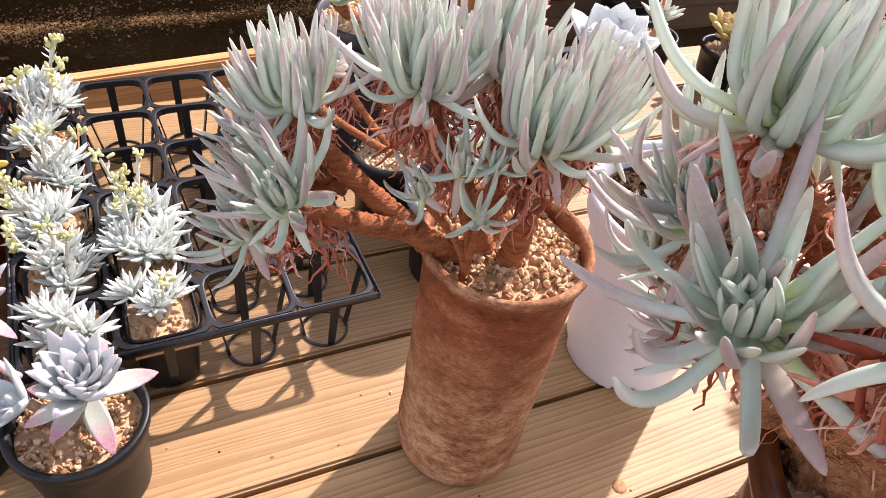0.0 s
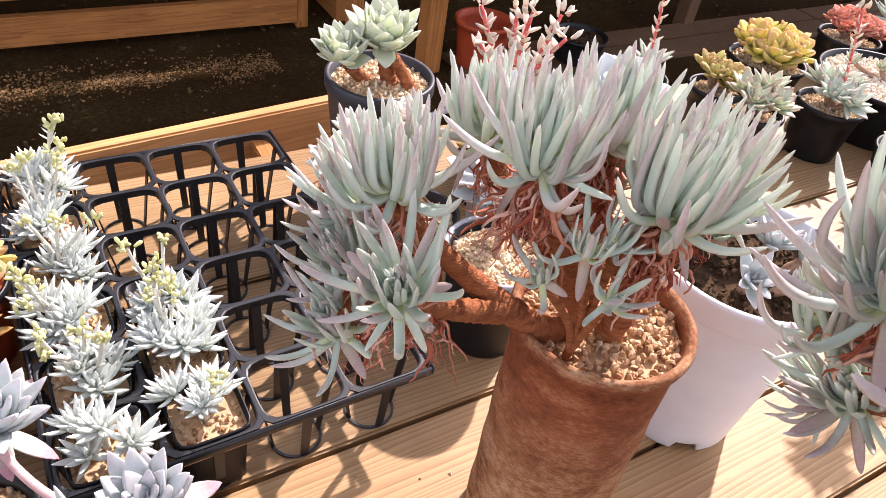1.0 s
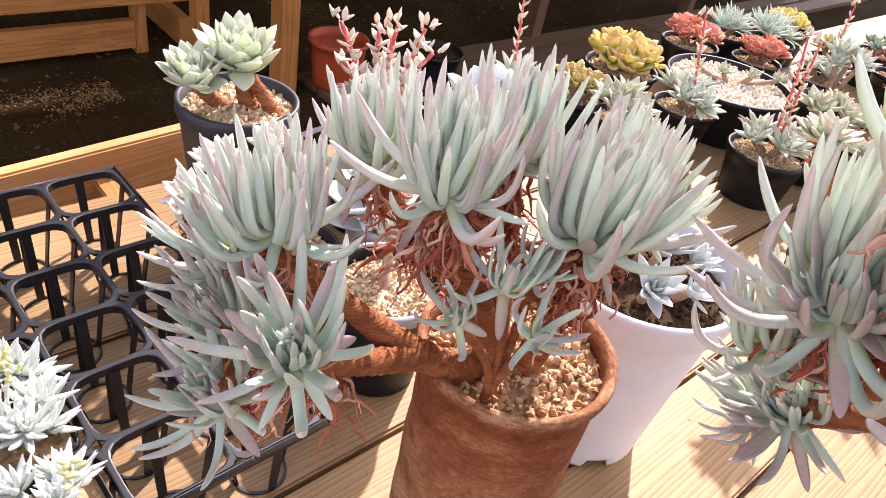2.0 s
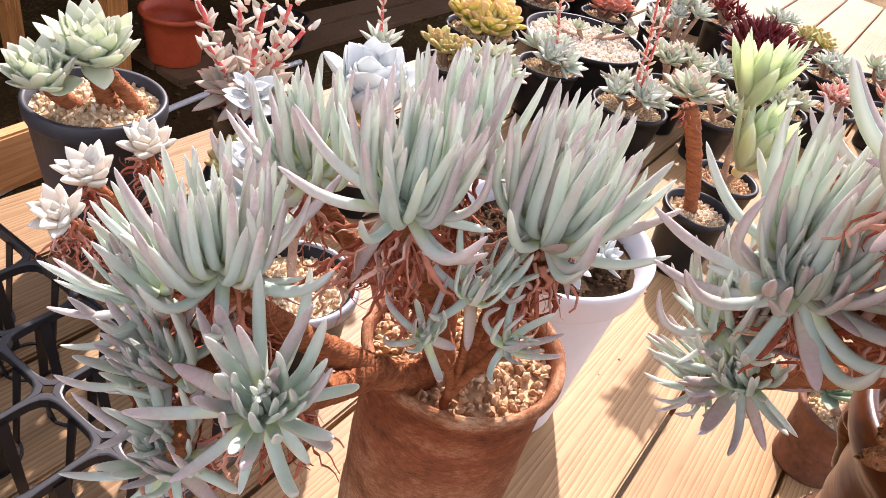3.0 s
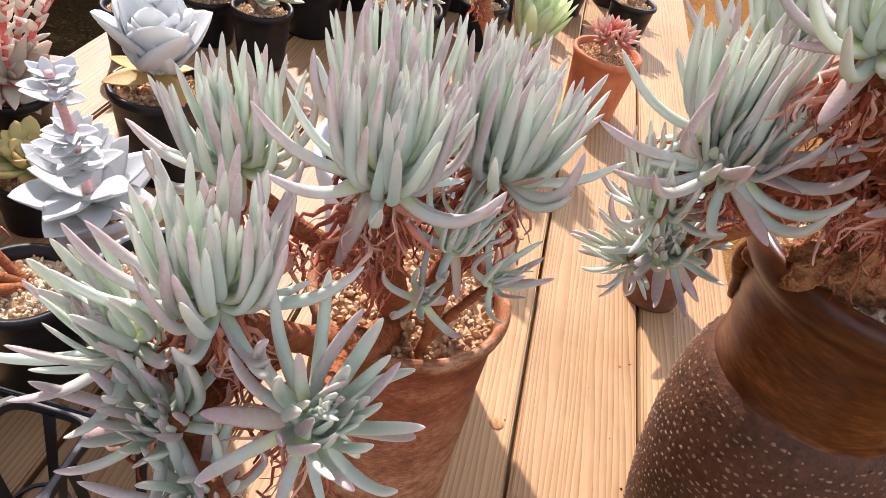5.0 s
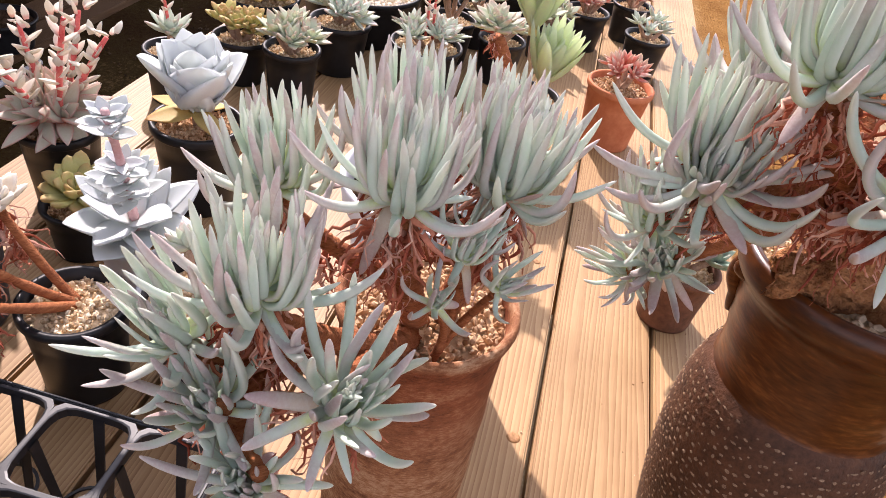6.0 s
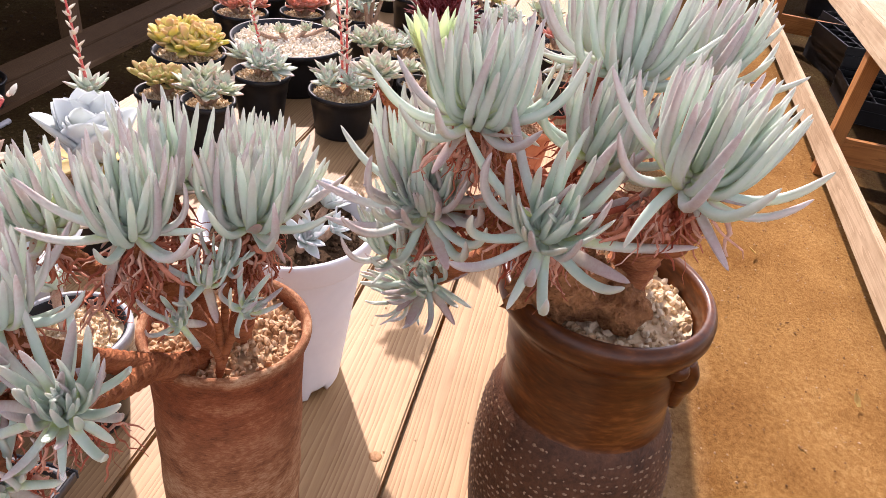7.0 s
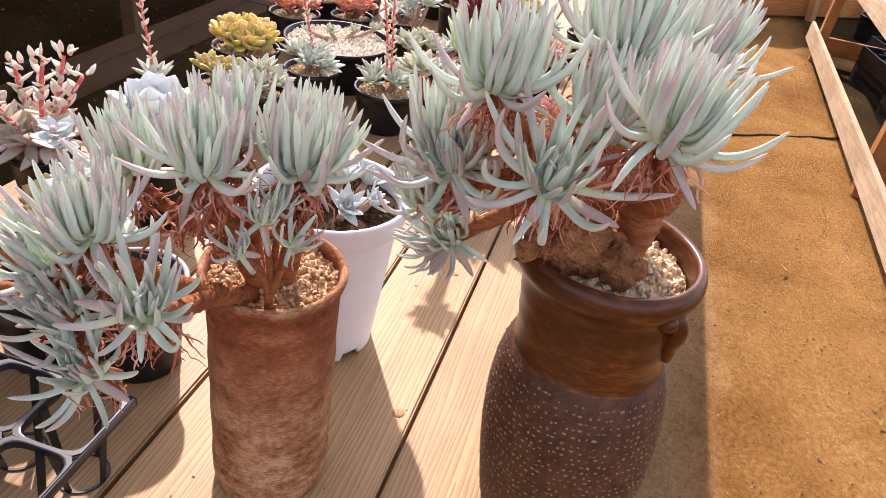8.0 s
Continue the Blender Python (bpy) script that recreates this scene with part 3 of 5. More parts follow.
def stone_shape():
    """Corners and faces of a lumpy broken stone."""
    bm = bmesh.new()
    bmesh.ops.create_icosphere(bm, subdivisions=1, radius=1.0)
    bm.verts.index_update()
    out = [tuple(v.co) for v in bm.verts], [[v.index for v in f.verts] for f in bm.faces]
    bm.free()
    return out


STONE = stone_shape()


def gravel(parent, radius, z, size, mat, rnd, count=None, dome=0.004, label="coarse tan gravel", square=False):
    """A bed of broken stones: a low mound with loose angular stones all over it."""
    bm = bmesh.new()
    if square:
        box(bm, (-radius, -radius, z - 0.02), (radius, radius, z - size * 0.25))
    else:
        n = 32
        c = bm.verts.new((0, 0, z + dome - size * 0.3))
        ring = [bm.verts.new((radius * math.cos(2 * math.pi * i / n), radius * math.sin(2 * math.pi * i / n), z - size * 0.3)) for i in range(n)]
        for i in range(n):
            bm.faces.new((c, ring[i], ring[(i + 1) % n]))
    bm.verts.index_update()
    verts = [tuple(v.co) for v in bm.verts]
    faces = [[v.index for v in f.verts] for f in bm.faces]
    bm.free()
    count = count or int((4 if square else math.pi) * radius * radius / (size * size) * 1.5)
    base, tri = STONE
    for _ in range(count):
        if square:
            x, y = rnd.uniform(-1, 1) * radius * 0.95, rnd.uniform(-1, 1) * radius * 0.95
            f = 0
        else:
            f, a = math.sqrt(rnd.random()), rnd.uniform(0, 2 * math.pi)
            x, y = f * radius * 0.97 * math.cos(a), f * radius * 0.97 * math.sin(a)
        s = size * rnd.uniform(0.36, 0.68)
        m = Matrix.Translation((x, y, z + dome * (1 - f * f) + rnd.uniform(-0.2, 0.35) * size)) @ Euler((rnd.uniform(0, 6), rnd.uniform(0, 6), rnd.uniform(0, 6))).to_matrix().to_4x4()
        k, wide, flat = len(verts), rnd.uniform(0.85, 1.35), rnd.uniform(0.45, 0.85)
        for b in base:
            v = m @ Vector((b[0] * s * wide * rnd.uniform(0.66, 1.3), b[1] * s * rnd.uniform(0.62, 1.2), b[2] * s * flat * rnd.uniform(0.66, 1.2)))
            verts.append(tuple(v))
        faces += [[k + i for i in t] for t in tri]
    me = bpy.data.meshes.new("gravel")
    me.from_pydata(verts, [], faces)
    me.materials.append(mat)
    ob = part("gravel", me, None, parent, label)
    ob["kind"] = "stuff"
    return ob


def round_pot(parent, r_top, r_base, h, mat, lip=0.004, wall=0.003, label=""):
    """A thin plastic flower pot with a rolled lip."""
    p = [(0, 0.003), (r_base * 0.86, 0.003), (r_base * 0.9, 0), (r_base, 0.001), (r_base + 0.001, 0.006)]
    p += [(r_base + (r_top - lip - r_base) * k / 4, 0.006 + (h * 0.9 - 0.006) * k / 4) for k in range(1, 5)]
    p += [(r_top - lip * 0.3, h * 0.905), (r_top, h * 0.92), (r_top, h - 0.002), (r_top - lip * 0.4, h), (r_top - lip - wall, h - 0.001), (r_top - lip - wall * 1.6, h * 0.8), (r_base * 0.95, h * 0.45), (0, h * 0.45)]
    return part("pot", lathe(p, 48), mat, parent, label)


# ---- ground, far benches ----
FLOOR = -0.72
bm = bmesh.new()
for x0, x1, nx in ((-6.0, 10.0, 60),):
    grid = [[bm.verts.new((x0 + (x1 - x0) * i / nx, -6.0 + 16.0 * j / nx, FLOOR + 0.012 * noise.noise((i * 0.7, j * 0.7, 0)))) for i in range(nx + 1)] for j in range(nx + 1)]
    for j in range(nx):
        for i in range(nx):
            bm.faces.new((grid[j][i], grid[j][i + 1], grid[j + 1][i + 1], grid[j + 1][i]))
    rim = [grid[0][0], grid[0][nx], grid[nx][nx], grid[nx][0]]
    far = [bm.verts.new((sx * 400, sy * 400, FLOOR)) for sx, sy in ((-1, -1), (1, -1), (1, 1), (-1, 1))]
    edges = [[grid[0][i] for i in range(nx + 1)], [grid[j][nx] for j in range(nx + 1)], [grid[nx][nx - i] for i in range(nx + 1)], [grid[nx - j][0] for j in range(nx + 1)]]
    for k, row in enumerate(edges):
        bm.faces.new([far[k], far[(k + 1) % 4]] + row[::-1])
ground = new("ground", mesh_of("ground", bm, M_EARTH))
tagged(ground, "trodden ochre earth, mossy behind the bench and coloured darker for its shade", "ground", kind="structure")


def beam(parent, name, a, b, w, h, mat, label=""):
    """A squared timber from a to b (middle line), w across and h high."""
    a, b = Vector(a), Vector(b)
    d = b - a
    bm = boxed((-d.length / 2, -w / 2, -h / 2), (d.length / 2, w / 2, h / 2), 0.004)
    q = d.to_track_quat("X", "Z").to_matrix().to_4x4()
    return part(name, bm, mat, parent, label, smooth=False, m=Matrix.Translation((a + b) / 2) @ q)


# the bench on which all stands
BOARD, PITCH, Y0 = 0.139, 0.145, 0.01
bench = thing("plank_bench", (0, 0, FLOOR), "low wide bench of pale sawn softwood planks", "bench")
for k in range(8):
    y = Y0 + PITCH * k
    bmb = boxed((-2.4, -BOARD / 2, -0.03), (2.4, BOARD / 2, 0), 0.003)
    part("plank", bmb, M_DECK, bench, smooth=False, m=Matrix.Translation((1.5, y + PITCH / 2, -FLOOR)))
for x in (-0.5, 1.0, 2.5, 3.7):
    beam(bench, "cross_beam", (x, 0.03, -FLOOR - 0.077), (x, 1.16, -FLOOR - 0.077), 0.045, 0.09, M_FRAME)
    for y in (0.08, 1.1):
        beam(bench, "leg", (x, y, 0), (x, y, -FLOOR - 0.123), 0.07, 0.07, M_FRAME)
beam(bench, "edge_board", (-0.55, 1.222, -FLOOR - 0.065), (0.66, 1.352, -FLOOR - 0.065), 0.028, 0.1, M_EDGE)
for x in (-0.3, 0.45):
    beam(bench, "bracket", (x, 1.165, -FLOOR - 0.09), (x, 1.222 + 0.1074 * (x + 0.55) - 0.016, -FLOOR - 0.09), 0.04, 0.05, M_FRAME)


# ---- the tall terracotta pot and its branching plant ----
rnd = random.Random(11)
TX, TY = 0.452, 0.437
tp = thing("potted_succulent", (TX, TY, 0), "branching grey-green finger-leaved succulent in a tall worn terracotta pot", "potted plant")
prof = [(0, 0.004), (0.052, 0.004), (0.056, 0), (0.0625, 0.003), (0.0655, 0.012)]
prof += [(0.0668 + 0.0007 * math.sin(k * 2.1), 0.02 + 0.025 * k) for k in range(11)]
prof += [(0.0685, 0.287), (0.0725, 0.293), (0.0738, 0.298), (0.0730, 0.3025), (0.0700, 0.3045), (0.0665, 0.302), (0.0645, 0.293), (0.063, 0.25), (0, 0.25)]
part("pot", lathe(prof, 64, 0.004, 3), M_TERRA, tp)
gravel(tp, 0.0645, 0.289, 0.0064, M_GRAVEL, rnd, 620, 0.006)


def branch_to(thing_ob, origin, start, mid, end, r0, r1, rnd_):
    o = Vector(origin)
    return trunk(thing_ob, [Vector(start) - o, Vector(mid) - o, Vector(end) - o], r0, r1, rnd_, label="scaly red-brown branch", name="branch")


T0 = (TX, TY, 0)
HEADS = [  # place, axis, leaves, length, dry leaves, star or brush
    ((0.364, 0.453, 0.455), (-0.12, -0.08, 1.0), 66, 0.060, 46, False),
    ((0.431, 0.400, 0.438), (0.04, -0.16, 1.0), 60, 0.067, 40, False),
    ((0.293, 0.507, 0.417), (-0.24, 0.0, 1.0), 54, 0.060, 30, False),
    ((0.269, 0.448, 0.378), (-0.52, -0.46, 0.72), 42, 0.057, 30, True),
    ((0.383, 0.538, 0.424), (-0.12, 0.20, 1.0), 38, 0.060, 16, False),
    ((0.268, 0.522, 0.344), (-0.66, -0.05, 0.74), 38, 0.053, 20, True),
    ((0.249, 0.492, 0.312), (-0.66, -0.20, 0.66), 32, 0.050, 16, True),
    ((0.282, 0.550, 0.376), (-0.55, 0.25, 0.80), 34, 0.056, 16, True),
    ((0.432, 0.470, 0.452), (0.12, 0.15, 1.0), 40, 0.062, 24, False),
    ((0.480, 0.418, 0.436), (0.42, 0.0, 0.9), 38, 0.060, 20, False),
]
for at, axis, count, ln, dry, star in HEADS:
    if star:
        finger_crown(tp, Vector(at) - Vector(T0), axis, count, ln, rnd, True, 9, 4, pull=0.4, reach=1.12, fat=1.36)
    else:
        finger_crown(tp, Vector(at) - Vector(T0), axis, count, ln, rnd, False, 10, 4, pull=0.5, fat=1.24)
    skirt(tp, Vector(at) - Vector(T0) - Vector(axis).normalized() * 0.012, axis, 0.042, int(dry * 2.3), rnd, 0.014)
for at, axis, count, ln in (((0.381, 0.413, 0.406), (-0.35, -0.25, 0.9), 15, 0.046), ((0.357, 0.421, 0.384), (-0.6, -0.3, 0.75), 13, 0.040), ((0.385, 0.385, 0.386), (-0.35, -0.6, 0.65), 14, 0.042), ((0.404, 0.409, 0.410), (0.1, -0.35, 0.9), 12, 0.038)):
    finger_crown(tp, Vector(at) - Vector(T0), axis, count, ln * 0.74, rnd, True, 4, 1, pull=0.25, reach=1.15, fat=1.75)
B0 = Vector((0.436, 0.440, 0.282))
FORK = Vector((0.372, 0.455, 0.318))
branch_to(tp, T0, B0 + Vector((0.01, 0, 0)), (0.40, 0.445, 0.285), FORK, 0.0129, 0.0109, rnd)
branch_to(tp, T0, FORK, (0.33, 0.46, 0.325), (0.275, 0.452, 0.368), 0.0099, 0.0068, rnd)
branch_to(tp, T0, FORK, (0.335, 0.485, 0.345), (0.293, 0.506, 0.400), 0.0099, 0.0068, rnd)
branch_to(tp, T0, (0.325, 0.485, 0.345), (0.29, 0.52, 0.33), (0.262, 0.514, 0.350), 0.0068, 0.0054, rnd)
branch_to(tp, T0, (0.315, 0.490, 0.350), (0.30, 0.53, 0.345), (0.277, 0.547, 0.374), 0.0068, 0.0054, rnd)
branch_to(tp, T0, (0.285, 0.515, 0.330), (0.27, 0.505, 0.31), (0.247, 0.482, 0.330), 0.0061, 0.0048, rnd)
branch_to(tp, T0, B0, (0.410, 0.455, 0.36), (0.364, 0.453, 0.440), 0.0116, 0.0082, rnd)
branch_to(tp, T0, (0.410, 0.455, 0.350), (0.40, 0.50, 0.36), (0.386, 0.536, 0.406), 0.0068, 0.0054, rnd)
branch_to(tp, T0, B0 + Vector((0.012, -0.014, 0)), (0.447, 0.41, 0.36), (0.432, 0.403, 0.415), 0.0109, 0.0082, rnd)
branch_to(tp, T0, B0 + Vector((0.01, 0.01, 0)), (0.442, 0.458, 0.37), (0.433, 0.469, 0.434), 0.0088, 0.0068, rnd)
branch_to(tp, T0, (0.444, 0.41, 0.36), (0.468, 0.41, 0.38), (0.476, 0.417, 0.416), 0.0068, 0.0054, rnd)
for e in ((0.383, 0.413, 0.400), (0.360, 0.422, 0.378), (0.387, 0.388, 0.380), (0.404, 0.410, 0.404)):
    branch_to(tp, T0, (0.404, 0.42, 0.288), (0.402, 0.41, 0.33), e, 0.0034, 0.0029, rnd)

for p_ in ((0.394, 0.462, 0.395), (0.40, 0.458, 0.37), (0.432, 0.405, 0.392), (0.437, 0.459, 0.40), (0.395, 0.505, 0.37), (0.31, 0.50, 0.372), (0.30, 0.455, 0.342), (0.285, 0.515, 0.335)):
    skirt(tp, Vector(p_) - Vector(T0), (0, 0, 1), 0.038, 26, rnd, 0.014)

# ---- the brown glazed jar and its plant ----
JX, JY = 0.513, 0.1015
jar = thing("potted_succulent", (JX, JY, 0), "large finger-leaved succulent with many heads in a dark brown glazed jar", "potted plant")
LEAN = (0.026, 0.066)  # shear that fits the jar's rim and belly to the camera's view
jp = [(0, 0.004), (0.062, 0.004), (0.066, 0), (0.07, 0.003), (0.076, 0.03), (0.0815, 0.07), (0.086, 0.12), (0.088, 0.16), (0.088, 0.19), (0.0868, 0.215), (0.084, 0.24), (0.0805, 0.258), (0.0765, 0.27), (0.0742, 0.274), (0.0736, 0.28)]
jp += [(0.0712 + 0.0006 * math.sin(k * 1.9) + 0.0045 * k / 10, 0.286 + 0.0075 * k) for k in range(11)]
jp += [(0.0775, 0.3675), (0.0815, 0.3715), (0.0855, 0.377), (0.0882, 0.384), (0.0885, 0.391), (0.0868, 0.3975), (0.0835, 0.4015), (0.0795, 0.401), (0.0765, 0.3955), (0.075, 0.388), (0.072, 0.36), (0.068, 0.33), (0, 0.33)]
jp = [(r * (1.08 if z < 0.28 else 1.04), z - 0.010 * min(1.0, z / 0.27)) for r, z in jp]
part("belly", lathe(jp[:15], 72, 0.003, 7, LEAN), M_BELLY, jar, "matte brown stoneware belly with stamped dots")
part("neck", lathe(jp[14:], 72, 0.003, 7, LEAN), M_JAR, jar, "dark brown glossy glazed neck with a thick lip")
for side, ang in ((1, -121), (-1, 78)):
    bm = bmesh.new()
    a = radians(ang)
    rr = 0.0765
    for da, z0, z1, rad in ((0.0, 0.364, 0.300, 0.0084), (-0.2 * side, 0.366, 0.350, 0.0078)):
        n = 13
        pts = []
        for k in range(n):
            s_ = k / (n - 1)
            z = z0 + (z1 - z0) * s_
            aa = a + da + 0.22 * side * s_ * (1 if da == 0 else 0.2)
            r_ = rr + 0.001 + 0.007 * math.sin(math.pi * min(1, s_ * 1.3 + 0.15))
            pts.append((math.cos(aa) * r_ + LEAN[0] * z, math.sin(aa) * r_ + LEAN[1] * z, z))
        tube(bm, pts, [rad * (1.0 if side > 0 else 0.72) * (0.35 + 0.75 * math.sin(math.pi * (0.08 + 0.84 * k / (n - 1))) ** 0.6) for k in range(n)], 14)
    part("lug", bm, M_JAR, jar, "small moulded lug handle")
bm = bmesh.new()
k = 0
for z in [0.010 + 0.0078 * i for i in range(33)]:
    r_ = np.interp(z, [q[1] for q in jp[3:15]], [q[0] for q in jp[3:15]])
    n = int(2 * math.pi * r_ / 0.0078)
    for i in range(n):
        a = 2 * math.pi * (i + 0.5 * (k % 2) + rnd.uniform(-0.25, 0.25)) / n
        if rnd.random() < 0.12:
            continue
        z2 = z + rnd.uniform(-0.0022, 0.0022)
        c = Vector((math.cos(a), math.sin(a), 0))
        t = Vector((-c.y, c.x, 0))
        s = rnd.uniform(0.0014, 0.0033)
        h = rnd.uniform(0.001, 0.0026)
        a2 = rnd.uniform(0, 6.28)
        rim_ = [(s * math.cos(a2 + 1.05 * q) * rnd.uniform(0.7, 1.1), h * math.sin(a2 + 1.05 * q) * rnd.uniform(0.7, 1.1), -0.0002) for q in range(6)]
        vs = [bm.verts.new(c * (r_ + d) + t * u + Vector((LEAN[0] * z2, LEAN[1] * z2, z2 + w))) for u, w, d in rim_ + [(0, 0, 0.0011)]]
        for q in range(6):
            bm.faces.new((vs[q], vs[(q + 1) % 6], vs[6]))
    k += 1
dots = part("stamped_dots", bm, M_JARDOT, jar, "rows of pale stamped dots round the belly")
dots["kind"] = "stuff"
gravel(jar, 0.0765, 0.370, 0.0066, M_PALEGRAVEL, rnd, 640, 0.004, "coarse pale gravel").location = (LEAN[0] * 0.39, LEAN[1] * 0.39, 0)


def rock_mesh(size, seed, sub=3, rough=0.35):
    bm = bmesh.new()
    bmesh.ops.create_icosphere(bm, subdivisions=sub, radius=1.0)
    for v in bm.verts:
        d = v.co.normalized()
        v.co = Vector([d[i] * size[i] for i in range(3)]) * (1 + rough * noise.noise(d * 1.6 + Vector((seed, 0, 0))) + rough * 0.4 * noise.noise(d * 4.5 + Vector((seed, 3, 0))) + 0.12 * noise.noise(d * 11) + 0.05 * noise.noise(d * 25))
    return bm


part("rock", rock_mesh((0.044, 0.029, 0.029), 4.0, 5, 0.42), M_ROCK, jar, "rough brown porous rock", m=pose(-0.018, 0.060, 0.394, 8, 6, 118))
part("rock", rock_mesh((0.026, 0.022, 0.02), 9.0, 4, 0.42), M_ROCK, jar, "rough brown porous rock", m=pose(-0.018, 0.018, 0.388, 0, 20, 10))
J0 = (JX, JY, 0)
JHEADS = [  # place, axis, leaves, length, dry leaves, star or brush
    ((0.382, 0.191, 0.507), (-0.72, -0.14, 0.62), 40, 0.060, 30, True),
    ((0.450, 0.278, 0.465), (-0.74, 0.16, 0.62), 42, 0.062, 24, True),
    ((0.462, 0.283, 0.478), (-0.12, 0.05, 1.0), 44, 0.068, 20, False),
    ((0.490, 0.277, 0.371), (-0.74, 0.24, 0.58), 60, 0.054, 10, True),
    ((0.502, 0.298, 0.345), (-0.45, 0.55, 0.15), 20, 0.042, 10, True),
    ((0.383, 0.123, 0.566), (-0.12, -0.30, 0.95), 54, 0.062, 24, False),
    ((0.427, 0.249, 0.557), (-0.16, 0.06, 1.0), 56, 0.065, 24, False),
    ((0.497, 0.163, 0.582), (-0.05, -0.05, 1.0), 54, 0.066, 24, False),
    ((0.575, 0.100, 0.566), (0.12, -0.22, 1.0), 46, 0.062, 16, False),
    ((0.530, 0.255, 0.515), (0.15, 0.40, 0.9), 46, 0.060, 20, False),
    ((0.448, 0.170, 0.540), (-0.35, -0.10, 0.95), 40, 0.060, 20, False),
    ((0.600, 0.180, 0.555), (0.30, 0.05, 0.9), 44, 0.062, 16, False),
    ((0.466, 0.300, 0.420), (-0.35, 0.50, 0.7), 34, 0.049, 20, False),
]
for at, axis, count, ln, dry, star in JHEADS:
    low = dry == 10  # the low head beside the jar: dense, with dull leaves hanging under it
    if low:
        finger_crown(jar, Vector(at) - Vector(J0), axis, count, ln, rnd, True, 12, 12, pull=0.25, reach=1.05, fat=1.25)
    elif star:
        finger_crown(jar, Vector(at) - Vector(J0), axis, count, ln, rnd, True, 12, 5, pull=0.4, reach=1.34, fat=1.34)
    else:
        finger_crown(jar, Vector(at) - Vector(J0), axis, count, ln, rnd, False, 10, 5, pull=0.55, fat=1.2)
    if not low and at[2] > 0.42:
        skirt(jar, Vector(at) - Vector(J0) - Vector(axis).normalized() * 0.012, axis, 0.038, dry + 46, rnd, 0.018)
JB = Vector((0.540, 0.118, 0.372))
JF = Vector((0.485, 0.180, 0.462))
branch_to(jar, J0, JB, (0.562, 0.085, 0.455), JF, 0.021, 0.019, rnd)
skirt(jar, JF - Vector(J0), (0, 0, 1), 0.05, 50, rnd, 0.026)
for e, r in (((0.394, 0.194, 0.492), 0.014), ((0.454, 0.275, 0.455), 0.013), ((0.462, 0.281, 0.466), 0.011), ((0.428, 0.249, 0.542), 0.014), ((0.449, 0.170, 0.524), 0.012), ((0.497, 0.163, 0.575), 0.015), ((0.572, 0.102, 0.549), 0.013), ((0.528, 0.252, 0.499), 0.012), ((0.596, 0.18, 0.538), 0.012), ((0.466, 0.290, 0.412), 0.010), ((0.490, 0.279, 0.373), 0.010), ((0.502, 0.294, 0.344), 0.009)):
    e = Vector(e)
    branch_to(jar, J0, JF, JF.lerp(e, 0.5) + Vector((0, 0, -0.012)), e, r * 0.7, r * 0.55, rnd)
    for f_ in ((0.35, 0.7) if e.z > 0.42 else (0.2,)):
        skirt(jar, JF.lerp(e, f_) - Vector(J0), e - JF, 0.04, 26, rnd, 0.014)
branch_to(jar, J0, (0.525, 0.125, 0.447), (0.45, 0.09, 0.46), (0.386, 0.123, 0.558), 0.014, 0.011, rnd)

# ---- white plastic pot ----
WX, WY = 0.708, 0.486
wp = thing("potted_succulent", (WX, WY, 0), "blue-grey rosettes in a tall white plastic pot with a thick lip", "potted plant")
wprof = [(0, 0.012), (0.05, 0.012), (0.054, 0), (0.057, 0), (0.0585, 0.004)] + [(0.0585 + 0.0165 * k / 12, 0.004 + 0.206 * k / 12) for k in range(1, 13)]
wprof += [(0.0752, 0.2125), (0.0758, 0.2135), (0.0805, 0.2145), (0.0818, 0.2155), (0.0824, 0.2175), (0.0862, 0.2445), (0.0864, 0.2475), (0.0858, 0.2495), (0.0842, 0.251), (0.0822, 0.2505), (0.0806, 0.248), (0.0798, 0.244), (0.0735, 0.215), (0.0725, 0.205), (0.066, 0.15), (0, 0.15)]
wprof = [(r * 1.25, z) for r, z in wprof]
wbm = lathe(wprof, 96)
for v in wbm.verts:  # four notches cut in the foot
    off_ = (math.degrees(math.atan2(v.co.y, v.co.x)) - 148.0 + 45.0) % 90.0 - 45.0
    if v.co.z < 0.011 and abs(off_) < 12.0:
        v.co.z = 0.0118 if v.co.xy.length < 0.0725 else 0.016
part("pot", wbm, M_WHITEPOT, wp)
gravel(wp, 0.094, 0.226, 0.006, M_SOIL, rnd, 400, 0.004, "dark potting soil")
for at, axis, kind, count, ln in (((-0.04, -0.035, 0.25), (-0.3, -0.4, 0.9), "cup", 16, 0.042), ((0.0, -0.055, 0.246), (0.2, -0.6, 0.7), "cup", 14, 0.034), ((0.028, 0.0, 0.248), (0.2, -0.1, 1.0), "cup", 20, 0.046), ((-0.01, 0.03, 0.246), (-0.1, 0.3, 1.0), "jade", 18, 0.05), ((0.045, -0.03, 0.246), (0.5, -0.3, 0.8), "cup", 16, 0.042)):
    trunk(wp, [(at[0] * 0.7, at[1] * 0.7, 0.222), at], 0.006, 0.005, rnd, M_STEMBROWN, n=6)
    rosette(wp, at, axis, kind, count, ln * 0.8, rnd, curl=25, outer=75)

# ---- the cell tray and the silver plants in it ----
NX, NY, CX, CY, TH = 4, 6, 0.0895, 0.0832, 0.098
tray = thing("cell_tray", (0.045, 0.578, 0), "black plastic cell tray with open ringed cells, half empty", "plant tray", turn=1.2)
cells_with_pots = {(0, j) for j in range(6)} | {(1, j) for j in range(3)}


